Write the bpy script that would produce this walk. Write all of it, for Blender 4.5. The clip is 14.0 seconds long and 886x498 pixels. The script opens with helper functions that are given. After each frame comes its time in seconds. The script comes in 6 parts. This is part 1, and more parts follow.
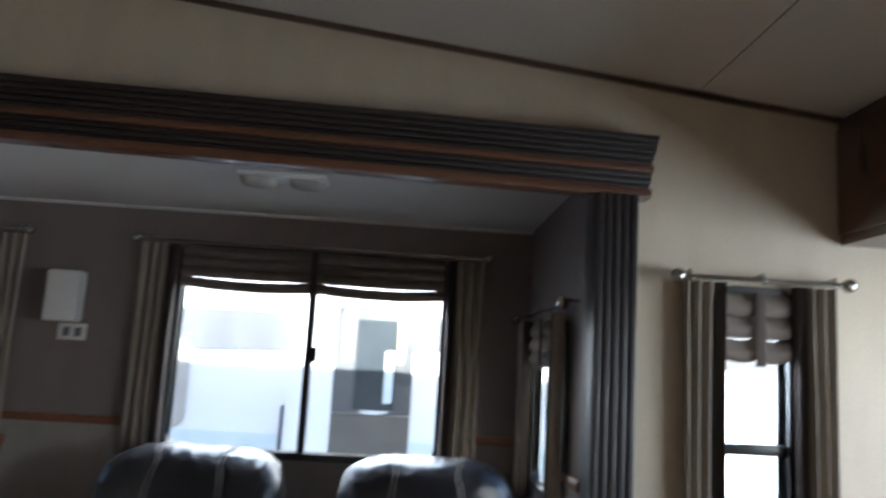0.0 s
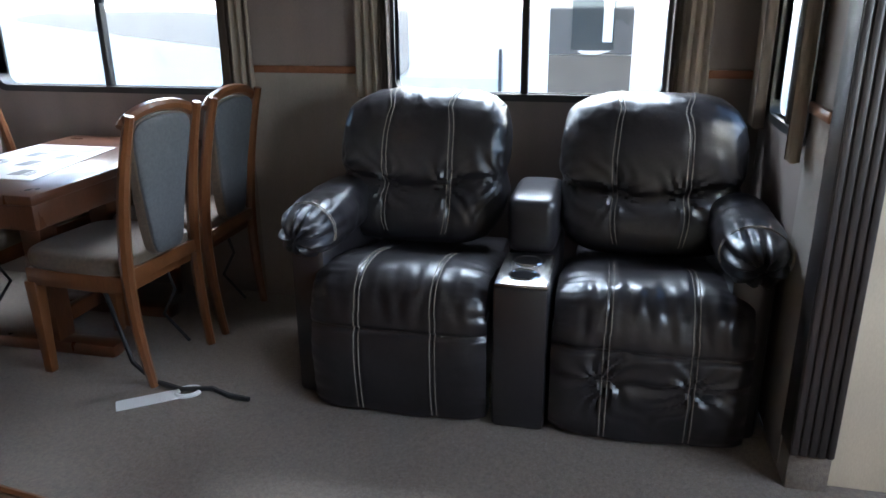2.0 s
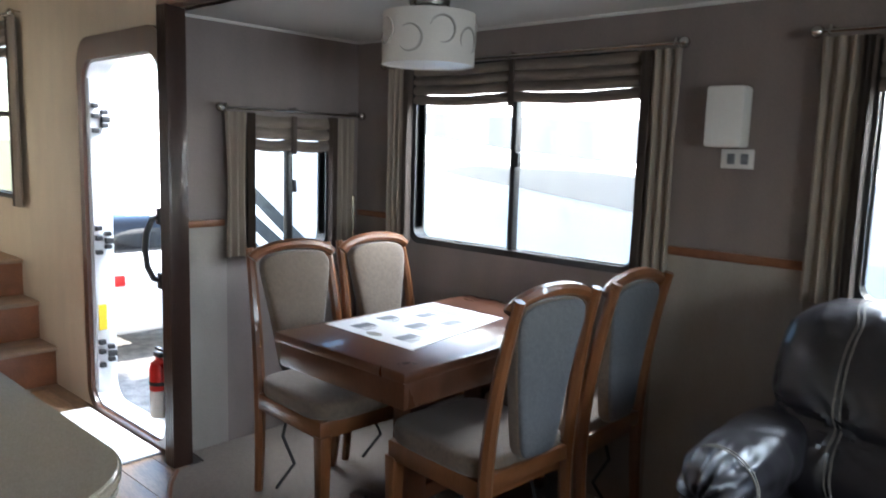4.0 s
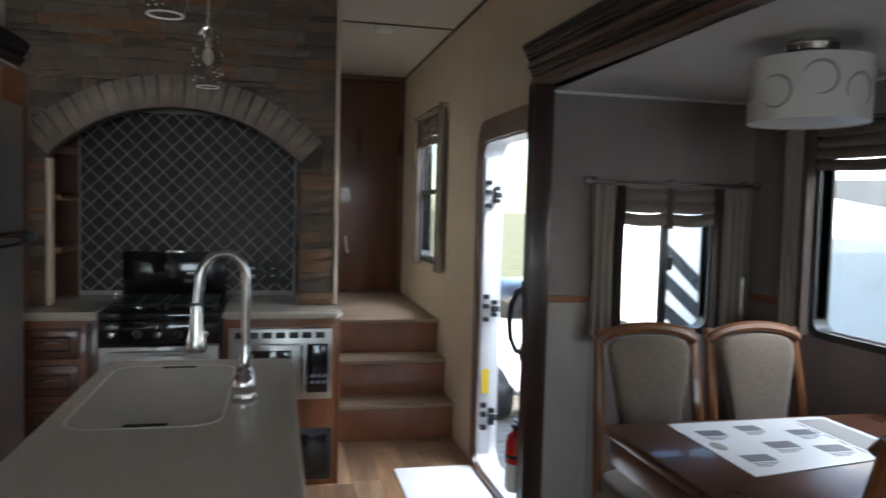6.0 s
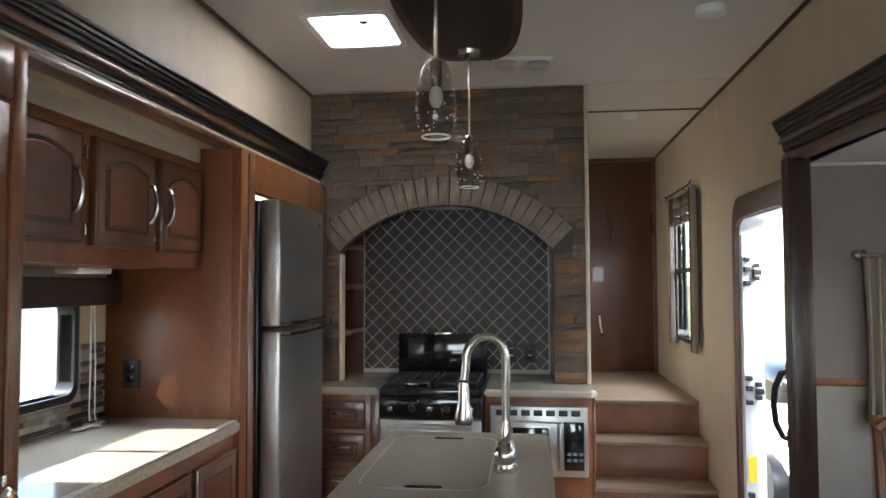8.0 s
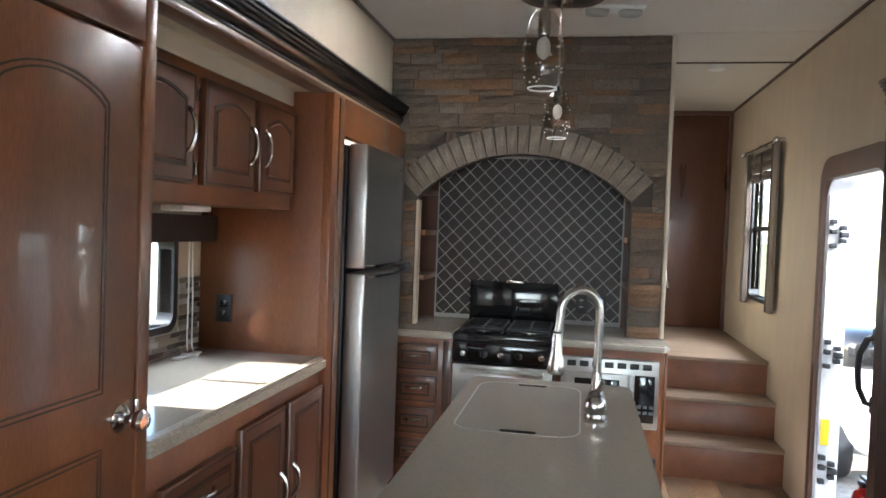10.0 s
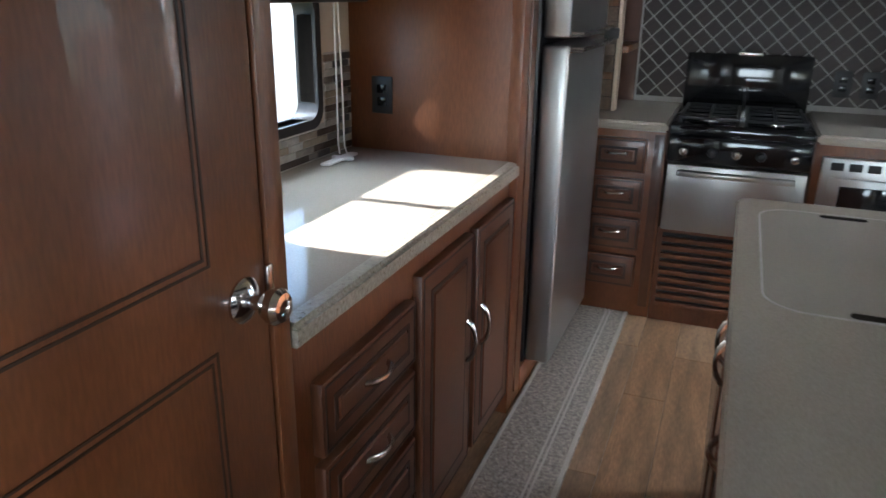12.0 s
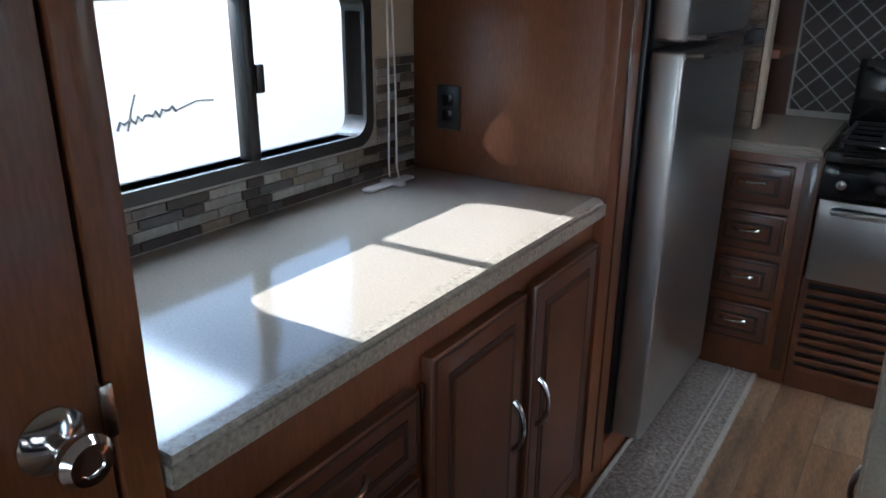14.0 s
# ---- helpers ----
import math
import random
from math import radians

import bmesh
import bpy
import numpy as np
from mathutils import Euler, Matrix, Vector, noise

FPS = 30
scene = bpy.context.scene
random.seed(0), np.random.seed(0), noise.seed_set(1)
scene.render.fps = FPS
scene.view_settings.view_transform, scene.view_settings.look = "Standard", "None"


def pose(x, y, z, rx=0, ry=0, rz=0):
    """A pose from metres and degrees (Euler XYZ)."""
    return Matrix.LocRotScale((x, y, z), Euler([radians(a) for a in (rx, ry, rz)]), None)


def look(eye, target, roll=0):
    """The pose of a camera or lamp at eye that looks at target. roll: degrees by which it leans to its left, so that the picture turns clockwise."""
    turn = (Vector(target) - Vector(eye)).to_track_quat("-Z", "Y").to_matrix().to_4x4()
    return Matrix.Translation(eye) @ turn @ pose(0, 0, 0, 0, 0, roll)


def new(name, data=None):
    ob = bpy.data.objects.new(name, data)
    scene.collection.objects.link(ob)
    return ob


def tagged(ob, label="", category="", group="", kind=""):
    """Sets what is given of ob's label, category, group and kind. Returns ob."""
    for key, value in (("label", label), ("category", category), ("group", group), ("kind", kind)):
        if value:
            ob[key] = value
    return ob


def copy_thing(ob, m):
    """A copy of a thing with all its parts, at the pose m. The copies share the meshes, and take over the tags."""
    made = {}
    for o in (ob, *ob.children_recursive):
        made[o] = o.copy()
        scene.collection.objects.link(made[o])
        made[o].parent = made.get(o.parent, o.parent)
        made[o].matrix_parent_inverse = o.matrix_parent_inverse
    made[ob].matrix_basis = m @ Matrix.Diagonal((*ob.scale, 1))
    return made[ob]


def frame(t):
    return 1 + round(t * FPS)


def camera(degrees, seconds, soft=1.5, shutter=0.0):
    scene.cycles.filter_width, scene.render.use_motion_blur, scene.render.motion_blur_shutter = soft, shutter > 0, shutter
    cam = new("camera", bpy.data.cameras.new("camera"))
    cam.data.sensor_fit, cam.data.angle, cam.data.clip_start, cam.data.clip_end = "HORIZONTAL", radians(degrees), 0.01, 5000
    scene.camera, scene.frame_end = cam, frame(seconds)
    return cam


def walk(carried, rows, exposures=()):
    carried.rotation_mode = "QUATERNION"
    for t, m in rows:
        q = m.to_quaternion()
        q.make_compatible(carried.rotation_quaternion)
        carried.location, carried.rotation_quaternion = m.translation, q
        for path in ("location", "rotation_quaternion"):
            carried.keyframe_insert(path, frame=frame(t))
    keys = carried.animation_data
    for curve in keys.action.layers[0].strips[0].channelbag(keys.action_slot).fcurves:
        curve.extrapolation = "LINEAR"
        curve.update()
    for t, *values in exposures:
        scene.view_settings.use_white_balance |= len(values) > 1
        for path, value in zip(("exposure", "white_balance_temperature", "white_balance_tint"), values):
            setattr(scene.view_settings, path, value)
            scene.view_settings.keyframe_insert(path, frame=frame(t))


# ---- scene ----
cam = camera(62.2, 14.0, shutter=0.4)
EXPOSURES = [(0, 2.45, 5700, 10), (1, 2.2, 5650, 10), (1.5, 2.6, 5700, 10), (2.4, 3.4, 5900, 10), (3.2, 3.7, 6050, 10), (5.3, 1.8, 5800, 10), (6, 2.1, 6000, 10), (6.5, 2.45, 6200, 10), (7.5, 2.85, 6300, 10), (8.2, 2.9, 6250, 10), (10.4, 3.25, 6150, 10), (11, 3.08, 6050, 10), (12, 2.8, 5900, 10), (13, 2.3, 5600, 10), (14, 2.05, 5500, 10)]
PATH = [
    (0, (-0.848, -4.201, 1.331), (1.126, -4.285, 1.637), 3.4),
    (0.5, (-0.836, -4.251, 1.379), (1.144, -3.964, 1.363), 0.6),
    (1, (-0.838, -4.199, 1.342), (1.078, -3.749, 0.987), -1.9),
    (1.5, (-0.82, -4.194, 1.321), (1.056, -3.766, 0.778), -0.9),
    (2, (-0.811, -4.163, 1.307), (1.034, -3.736, 0.664), -0.5),
    (2.5, (-0.769, -4.112, 1.33), (1.053, -3.576, 0.701), 0.8),
    (3, (-0.657, -3.998, 1.353), (1.067, -3.122, 0.844), 0.3),
    (3.2, (-0.593, -3.958, 1.355), (1.065, -2.947, 0.877), 0.9),
    (5.3, (-0.023, -3.783, 1.4), (0.943, -2.033, 1.356), 2.5),
    (5.5, (0.02, -3.8, 1.395), (0.829, -1.972, 1.337), 2.8),
    (6, (0.071, -3.84, 1.393), (0.514, -1.893, 1.28), 1.5),
    (6.5, (0.08, -3.864, 1.394), (0.223, -1.873, 1.262), 0.9),
    (7, (0.071, -3.902, 1.405), (-0.01, -1.905, 1.327), -0.4),
    (7.5, (0.084, -3.952, 1.422), (-0.153, -1.967, 1.502), -0.6),
    (8, (0.077, -4.025, 1.415), (-0.165, -2.042, 1.508), -0.2),
    (8.2, (0.071, -4.08, 1.413), (-0.232, -2.104, 1.443), 0.3),
    (10.3, (-0.136, -4.075, 1.428), (-0.525, -2.115, 1.33), 2.5),
    (10.5, (-0.223, -3.996, 1.423), (-0.611, -2.045, 1.212), 2.7),
    (11, (-0.446, -3.804, 1.392), (-0.782, -1.886, 0.936), -1.2),
    (11.5, (-0.505, -3.586, 1.359), (-1.006, -1.757, 0.723), -2.0),
    (12, (-0.486, -3.348, 1.371), (-1.173, -1.591, 0.706), 0.8),
    (12.5, (-0.556, -3.155, 1.368), (-1.329, -1.449, 0.666), -0.1),
    (13, (-0.59, -3.044, 1.369), (-1.255, -1.295, 0.662), 1.5),
    (13.5, (-0.533, -2.935, 1.36), (-1.399, -1.286, 0.631), 1.1),
    (14, (-0.461, -2.865, 1.365), (-1.498, -1.295, 0.684), 0.5),
]
walk(cam, [(t, look(eye, target, roll)) for t, eye, target, roll in PATH], EXPOSURES)

# ---- world, sun, exposure ----
SUN_DIR = Vector((0.32, 0.012, -0.130)).normalized()
world = bpy.data.worlds.new("world")
scene.world = world
world.use_nodes = True
_n = world.node_tree.nodes
_sky = _n.new("ShaderNodeTexSky")
_sky.sky_type, _sky.sun_disc = "NISHITA", False
_sky.sun_elevation, _sky.sun_rotation = radians(22.0), radians(263.8)
world.node_tree.links.new(_sky.outputs[0], _n["Background"].inputs[0])
_n["Background"].inputs[1].default_value = 0.15
sun = new("sun", bpy.data.lights.new("sun", "SUN"))
sun.data.energy, sun.data.angle, sun.data.color = 5.0, radians(0.5), (1.0, 0.94, 0.85)
sun.matrix_world = look((0, 0, 0), SUN_DIR)


def sky_panel(eye, target, w, h, power, color=(0.86, 0.93, 1.0)):
    """The sky's light at one opening: a flat panel just outside it, above the line of sight."""
    l = new("sky_panel", bpy.data.lights.new("sky_panel", "AREA"))
    l.data.shape, l.data.size, l.data.size_y, l.data.energy, l.data.color = "RECTANGLE", w, h, power, color
    l.matrix_world = look(eye, target)


sky_panel((2.75, -1.95, 2.35), (1.2, -1.95, 0.5), 1.1, 0.7, 19)
sky_panel((2.75, -3.80, 2.35), (1.2, -3.80, 0.5), 1.1, 0.7, 19)
# Added lamp above the outdoor gap; brightens the opposite trailer's shaded flank.
sky_panel((-2.9, -1.0, 2.75), (-2.9, -0.9, 0.0), 4.0, 1.6, 75)
sky_panel((1.75, -0.50, 2.25), (0.7, -0.50, 0.2), 0.65, 0.7, 22)
sky_panel((1.45, 1.18, 1.75), (0.5, 1.18, 1.0), 0.7, 0.5, 6)
sky_panel((-0.66, -1.01, 2.75), (-0.66, -1.01, 1.0), 0.45, 0.45, 9, (1, 1, 1))
# Added fill lamp outside the assumed, unseen rear window.
sky_panel((0.0, -6.45, 1.35), (0.0, -4.0, 1.0), 1.7, 0.8, 9)
sky_panel((1.45, -5.15, 1.55), (0.0, -5.0, 0.7), 0.3, 0.9, 6)

# ---- materials ----


def mat(name, color, rough=0.6, metal=0.0, var=0.25, scale=6.0, stretch=(1, 1, 1), bump=0.15, fine=60.0,
        second=None, coat=0.0, spec=0.5, per_object=0.0, trans=0.0, sheen=0.0):
    """Two scales of noise over a base colour, with relief and uneven gloss."""
    m = bpy.data.materials.new(name)
    m.use_nodes = True
    nt = m.node_tree
    N, L = nt.nodes, nt.links
    b = N["Principled BSDF"]
    b.inputs["Metallic"].default_value = metal
    b.inputs["Coat Weight"].default_value = coat
    b.inputs["Specular IOR Level"].default_value = spec
    b.inputs["Transmission Weight"].default_value = trans
    b.inputs["Sheen Weight"].default_value = sheen
    tc = N.new("ShaderNodeTexCoord")
    mp = N.new("ShaderNodeMapping")
    mp.inputs["Scale"].default_value = stretch
    L.new(tc.outputs["Object"], mp.inputs[0])
    n1 = N.new("ShaderNodeTexNoise")
    n1.inputs["Scale"].default_value, n1.inputs["Detail"].default_value = scale, 6
    n2 = N.new("ShaderNodeTexNoise")
    n2.inputs["Scale"].default_value, n2.inputs["Detail"].default_value = fine, 3
    L.new(mp.outputs[0], n1.inputs["Vector"]), L.new(mp.outputs[0], n2.inputs["Vector"])
    ramp = N.new("ShaderNodeValToRGB")
    c2 = second or tuple(c * (1 - var) for c in color)
    ramp.color_ramp.elements[0].position, ramp.color_ramp.elements[1].position = 0.3, 0.7
    ramp.color_ramp.elements[0].color, ramp.color_ramp.elements[1].color = (*c2, 1), (*color, 1)
    L.new(n1.outputs["Fac"], ramp.inputs[0])
    mix = N.new("ShaderNodeMix")
    mix.data_type, mix.blend_type = "RGBA", "MULTIPLY"
    mix.inputs["Factor"].default_value = var
    L.new(ramp.outputs[0], mix.inputs["A"])
    r2 = N.new("ShaderNodeValToRGB")
    r2.color_ramp.elements[0].position, r2.color_ramp.elements[1].position = 0.35, 0.65
    r2.color_ramp.elements[0].color = (0.45, 0.45, 0.45, 1)
    L.new(n2.outputs["Fac"], r2.inputs[0]), L.new(r2.outputs[0], mix.inputs["B"])
    out = mix.outputs["Result"]
    if per_object:
        oi = N.new("ShaderNodeObjectInfo")
        hsv = N.new("ShaderNodeHueSaturation")
        mr = N.new("ShaderNodeMapRange")
        mr.inputs["To Min"].default_value, mr.inputs["To Max"].default_value = 1 - per_object, 1 + per_object
        L.new(oi.outputs["Random"], mr.inputs[0]), L.new(mr.outputs[0], hsv.inputs["Value"])
        L.new(out, hsv.inputs["Color"])
        out = hsv.outputs[0]
    L.new(out, b.inputs["Base Color"])
    rr = N.new("ShaderNodeMapRange")
    rr.inputs["To Min"].default_value, rr.inputs["To Max"].default_value = max(0.02, rough - 0.08), min(1, rough + 0.08)
    L.new(n1.outputs["Fac"], rr.inputs[0]), L.new(rr.outputs[0], b.inputs["Roughness"])
    if bump:
        bp = N.new("ShaderNodeBump")
        bp.inputs["Strength"].default_value, bp.inputs["Distance"].default_value = bump, 0.003
        L.new(n2.outputs["Fac"], bp.inputs["Height"]), L.new(bp.outputs[0], b.inputs["Normal"])
    return m


def pick(m, colors):
    """Gives each object of the material one of several base colours, by its random number."""
    nt = m.node_tree
    N, L = nt.nodes, nt.links
    oi, ramp, mix = N.new("ShaderNodeObjectInfo"), N.new("ShaderNodeValToRGB"), N.new("ShaderNodeMix")
    ramp.color_ramp.interpolation = "CONSTANT"
    els = ramp.color_ramp.elements
    while len(els) < len(colors):
        els.new(0.5)
    for i, c in enumerate(colors):
        els[i].position, els[i].color = i / len(colors), (*c, 1)
    mix.data_type, mix.blend_type = "RGBA", "MULTIPLY"
    mix.inputs["Factor"].default_value = 1
    b = N["Principled BSDF"]
    src = b.inputs["Base Color"].links[0].from_socket
    L.new(oi.outputs["Random"], ramp.inputs[0]), L.new(src, mix.inputs["A"]), L.new(ramp.outputs[0], mix.inputs["B"])
    L.new(mix.outputs["Result"], b.inputs["Base Color"])
    L.new(oi.outputs["Location"], next(n for n in N if n.bl_idname == "ShaderNodeMapping").inputs["Location"])
    return m


WOOD = mat("cherry_wood", (0.245, 0.084, 0.030), 0.37, var=0.45, scale=2.2, stretch=(3, 3, 0.45), fine=70, bump=0.05, coat=0.15)
WOODH = mat("cherry_wood_rail", (0.27, 0.10, 0.038), 0.34, var=0.38, scale=2.2, stretch=(3, 0.5, 3), fine=70, bump=0.05, coat=0.2)
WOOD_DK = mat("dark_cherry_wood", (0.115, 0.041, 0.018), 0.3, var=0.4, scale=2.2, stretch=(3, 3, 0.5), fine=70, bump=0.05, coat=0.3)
WOOD_MID = mat("mid_cherry_wood", (0.155, 0.055, 0.023), 0.36, var=0.38, scale=2.2, stretch=(3, 3, 0.45), fine=70, bump=0.05, coat=0.25)
HEADBEAD = mat("reddish_header_bead", (0.16, 0.065, 0.03), 0.32, var=0.4, scale=2.2, stretch=(3, 0.5, 3), fine=70, bump=0.05, coat=0.2)
ESPRESSO = mat("espresso_trim", (0.030, 0.020, 0.016), 0.42, var=0.4, scale=3, stretch=(4, 0.5, 4), fine=80, bump=0.02, coat=0.0)
GLAZE = mat("dark_glaze_line", (0.045, 0.020, 0.012), 0.5, var=0.3)
CHAIRW = mat("honey_chair_wood", (0.19, 0.07, 0.024), 0.3, var=0.35, scale=3, stretch=(4, 4, 0.6), fine=80, bump=0.04, coat=0.3)
CREAM = mat("cream_wallboard", (0.56, 0.47, 0.35), 0.55, var=0.12, scale=5, stretch=(2, 2, 0.6), fine=130, bump=0.08)
TAUPE = mat("taupe_wallboard", (0.225, 0.185, 0.165), 0.6, var=0.16, scale=4, stretch=(2, 2, 0.6), fine=140, bump=0.1)
TAUPE_LT = mat("grey_wainscot_board", (0.31, 0.275, 0.24), 0.6, var=0.16, scale=4, stretch=(2, 2, 0.6), fine=140, bump=0.1)
CEIL = mat("ceiling_board", (0.62, 0.57, 0.50), 0.6, var=0.07, scale=3, fine=120, bump=0.05)
CEILS = mat("slide_ceiling_board", (0.60, 0.58, 0.55), 0.6, var=0.07, scale=3, fine=120, bump=0.05)
BROWNLINE = mat("brown_batten", (0.10, 0.055, 0.035), 0.5)
SOLID = mat("speckled_solid_surface", (0.42, 0.38, 0.315), 0.11, var=0.16, scale=240, fine=420, bump=0.0, second=(0.35, 0.31, 0.255), spec=0.5)
SOLID_EDGE = mat("speckled_edge_strip", (0.46, 0.42, 0.345), 0.3, var=0.3, scale=120, fine=260, bump=0.05, second=(0.27, 0.235, 0.185))
LEATHER = mat("black_leather", (0.019, 0.0165, 0.0185), 0.33, var=0.3, scale=7, fine=60, bump=0.18, spec=0.65)
STITCH = mat("cream_stitching", (0.26, 0.235, 0.20), 0.7)
STEEL = mat("brushed_steel", (0.50, 0.49, 0.47), 0.31, 1.0, var=0.04, scale=2, stretch=(1, 1, 0.5), fine=20, bump=0)
CHROME = mat("polished_chrome", (0.75, 0.74, 0.73), 0.09, 1.0, var=0.05, bump=0)
NICKEL = mat("brushed_nickel", (0.55, 0.53, 0.50), 0.22, 1.0, var=0.1, bump=0.02)
BLACKG = mat("black_enamel", (0.012, 0.012, 0.013), 0.08, var=0.2, bump=0, spec=0.6)
BLACKP = mat("black_plastic", (0.02, 0.02, 0.021), 0.35, var=0.2, fine=200, bump=0.05)
IRON = mat("cast_iron", (0.015, 0.015, 0.016), 0.55, var=0.3, fine=200, bump=0.3)
WHITEP = mat("white_plastic", (0.72, 0.71, 0.68), 0.4, var=0.06, bump=0.02)
CARPET = mat("beige_carpet", (0.215, 0.17, 0.13), 0.95, var=0.35, scale=90, fine=320, bump=0.9, second=(0.13, 0.10, 0.078), sheen=0.2)
RUG = mat("grey_loop_rug", (0.40, 0.345, 0.285), 0.95, var=0.6, scale=75, fine=190, bump=1.0, second=(0.13, 0.105, 0.082))
RUGLINE = mat("pale_rug_stripe", (0.44, 0.39, 0.325), 0.95, var=0.2, fine=260, bump=0.8)
MAT_W = mat("white_cotton_mat", (0.78, 0.77, 0.74), 0.9, var=0.12, scale=60, fine=250, bump=0.7)
FABRIC = mat("taupe_chenille", (0.15, 0.106, 0.07), 0.9, var=0.3, scale=70, fine=260, bump=0.6, sheen=0.25)
FABRIC_B = mat("grey_blue_back_cloth", (0.105, 0.105, 0.108), 0.9, var=0.25, scale=80, fine=260, bump=0.5)
CURTAIN = mat("striped_curtain_cloth", (0.36, 0.30, 0.24), 0.8, var=0.3, scale=9, stretch=(5, 5, 0.2), fine=220, bump=0.3)
CURTAIN_D = mat("brown_curtain_lining", (0.085, 0.060, 0.045), 0.8, var=0.3, scale=9, stretch=(5, 5, 0.3), fine=220, bump=0.3)
SHADE = mat("roman_shade_cloth", (0.20, 0.16, 0.13), 0.85, var=0.25, scale=12, stretch=(1, 1, 4), fine=220, bump=0.4)
PLANK = pick(mat("oak_vinyl_plank", (1.08, 1.0, 0.92), 0.36, var=0.6, scale=2.4, stretch=(7, 1.1, 7), fine=26, bump=0.12, second=(0.42, 0.38, 0.36)),
             [(0.37, 0.225, 0.125), (0.28, 0.175, 0.10), (0.45, 0.30, 0.18), (0.34, 0.23, 0.145), (0.25, 0.16, 0.10)])
STONE = pick(mat("ledge_stone", (0.78, 0.69, 0.60), 0.85, var=0.5, scale=14, fine=90, bump=0.9, second=(0.6, 0.58, 0.56)),
             [(0.165, 0.13, 0.10), (0.20, 0.155, 0.115), (0.14, 0.115, 0.092), (0.25, 0.15, 0.085), (0.18, 0.14, 0.105), (0.22, 0.185, 0.15)])
PILLARW = mat("dark_plum_brown_trim", (0.055, 0.028, 0.020), 0.32, var=0.4, scale=3, stretch=(4, 4, 0.5), fine=80, bump=0.04, coat=0.2)
PILLARD = mat("dark_espresso_upright", (0.034, 0.027, 0.026), 0.4, var=0.3, scale=3, stretch=(4, 4, 0.15), fine=60, bump=0.02)
ARCHST = mat("cut_arch_stone", (0.215, 0.172, 0.13), 0.85, var=0.35, scale=16, fine=90, bump=0.7, per_object=0.12)
MORTAR = mat("dark_mortar", (0.075, 0.062, 0.052), 0.95, var=0.3, bump=0.6)
TILE = mat("slate_brown_tile", (0.052, 0.033, 0.026), 0.42, var=0.35, scale=18, fine=90, bump=0.15, per_object=0.2, spec=0.3)
GROUT = mat("pale_grout", (0.46, 0.43, 0.39), 0.9, var=0.2, bump=0.3)
MOSAIC = pick(mat("glass_mosaic", (1, 1, 1), 0.22, var=0.25, scale=20, fine=80, bump=0.05, second=(0.75, 0.75, 0.75)),
              [(0.34, 0.33, 0.30), (0.08, 0.062, 0.052), (0.20, 0.175, 0.15), (0.45, 0.43, 0.39), (0.13, 0.12, 0.115), (0.27, 0.22, 0.17)])
FRAME = mat("black_window_frame", (0.018, 0.017, 0.016), 0.35, var=0.2, bump=0.02)
ALU = mat("white_aluminium", (0.66, 0.67, 0.68), 0.35, var=0.08, bump=0.02)
RED = mat("red_enamel", (0.55, 0.02, 0.015), 0.3, var=0.15, bump=0)
YELLOW = mat("yellow_sticker", (0.75, 0.52, 0.02), 0.5, var=0.1, bump=0)
PAPER = mat("white_paper", (0.78, 0.78, 0.78), 0.35, var=0.05, bump=0.01)
INK = mat("grey_print", (0.20, 0.21, 0.23), 0.45, var=0.3, scale=20, bump=0)
CABLE = mat("black_strap", (0.015, 0.015, 0.016), 0.6, bump=0.1)
LAMPSH = mat("cream_lampshade", (0.60, 0.57, 0.52), 0.8, var=0.08, fine=220, bump=0.15)
LAMPPAT = mat("grey_ring_print", (0.36, 0.34, 0.31), 0.8, var=0.1, fine=220, bump=0.1)
GRASS = mat("dry_grass", (0.16, 0.17, 0.06), 0.95, var=0.5, scale=3, fine=40, bump=0.8, second=(0.24, 0.21, 0.12))
GRAVEL = mat("gravel", (0.34, 0.31, 0.28), 0.95, var=0.5, scale=8, fine=60, bump=0.9)
BODYW = mat("white_gelcoat", (0.80, 0.81, 0.82), 0.25, var=0.05, scale=1, bump=0)
BODYG = mat("grey_stripe_vinyl", (0.045, 0.05, 0.06), 0.3, var=0.2, bump=0)
BODYT = mat("taupe_stripe_vinyl", (0.42, 0.40, 0.37), 0.3, var=0.1, bump=0)
BODYB = mat("silver_stripe_vinyl", (0.62, 0.70, 0.74), 0.3, var=0.1, bump=0)
OUTSIDE = mat("outer_skin", (0.6, 0.6, 0.6), 0.5, var=0.1, bump=0)
SINKC = mat("glossy_sink_cover", (0.38, 0.35, 0.30), 0.13, var=0.12, scale=260, fine=420, bump=0, second=(0.35, 0.32, 0.27))


def clear_glass(name, tint=(1, 1, 1), rough=0.0):
    """Thin pane: mostly see-through with a gloss that grows at grazing angles."""
    m = bpy.data.materials.new(name)
    m.use_nodes = True
    N, L = m.node_tree.nodes, m.node_tree.links
    N.remove(N["Principled BSDF"])
    t, g, mx, f = N.new("ShaderNodeBsdfTransparent"), N.new("ShaderNodeBsdfGlossy"), N.new("ShaderNodeMixShader"), N.new("ShaderNodeLayerWeight")
    t.inputs[0].default_value = (*tint, 1)
    g.inputs["Roughness"].default_value = rough
    f.inputs[0].default_value = 0.5
    p, k = N.new("ShaderNodeMath"), N.new("ShaderNodeMath")
    p.operation, k.operation = "POWER", "MULTIPLY_ADD"
    p.inputs[1].default_value, k.inputs[1].default_value, k.inputs[2].default_value = 4.0, 0.55, 0.025
    L.new(f.outputs["Facing"], p.inputs[0]), L.new(p.outputs[0], k.inputs[0])
    L.new(k.outputs[0], mx.inputs[0]), L.new(t.outputs[0], mx.inputs[1]), L.new(g.outputs[0], mx.inputs[2])
    L.new(mx.outputs[0], N["Material Output"].inputs[0])
    return m


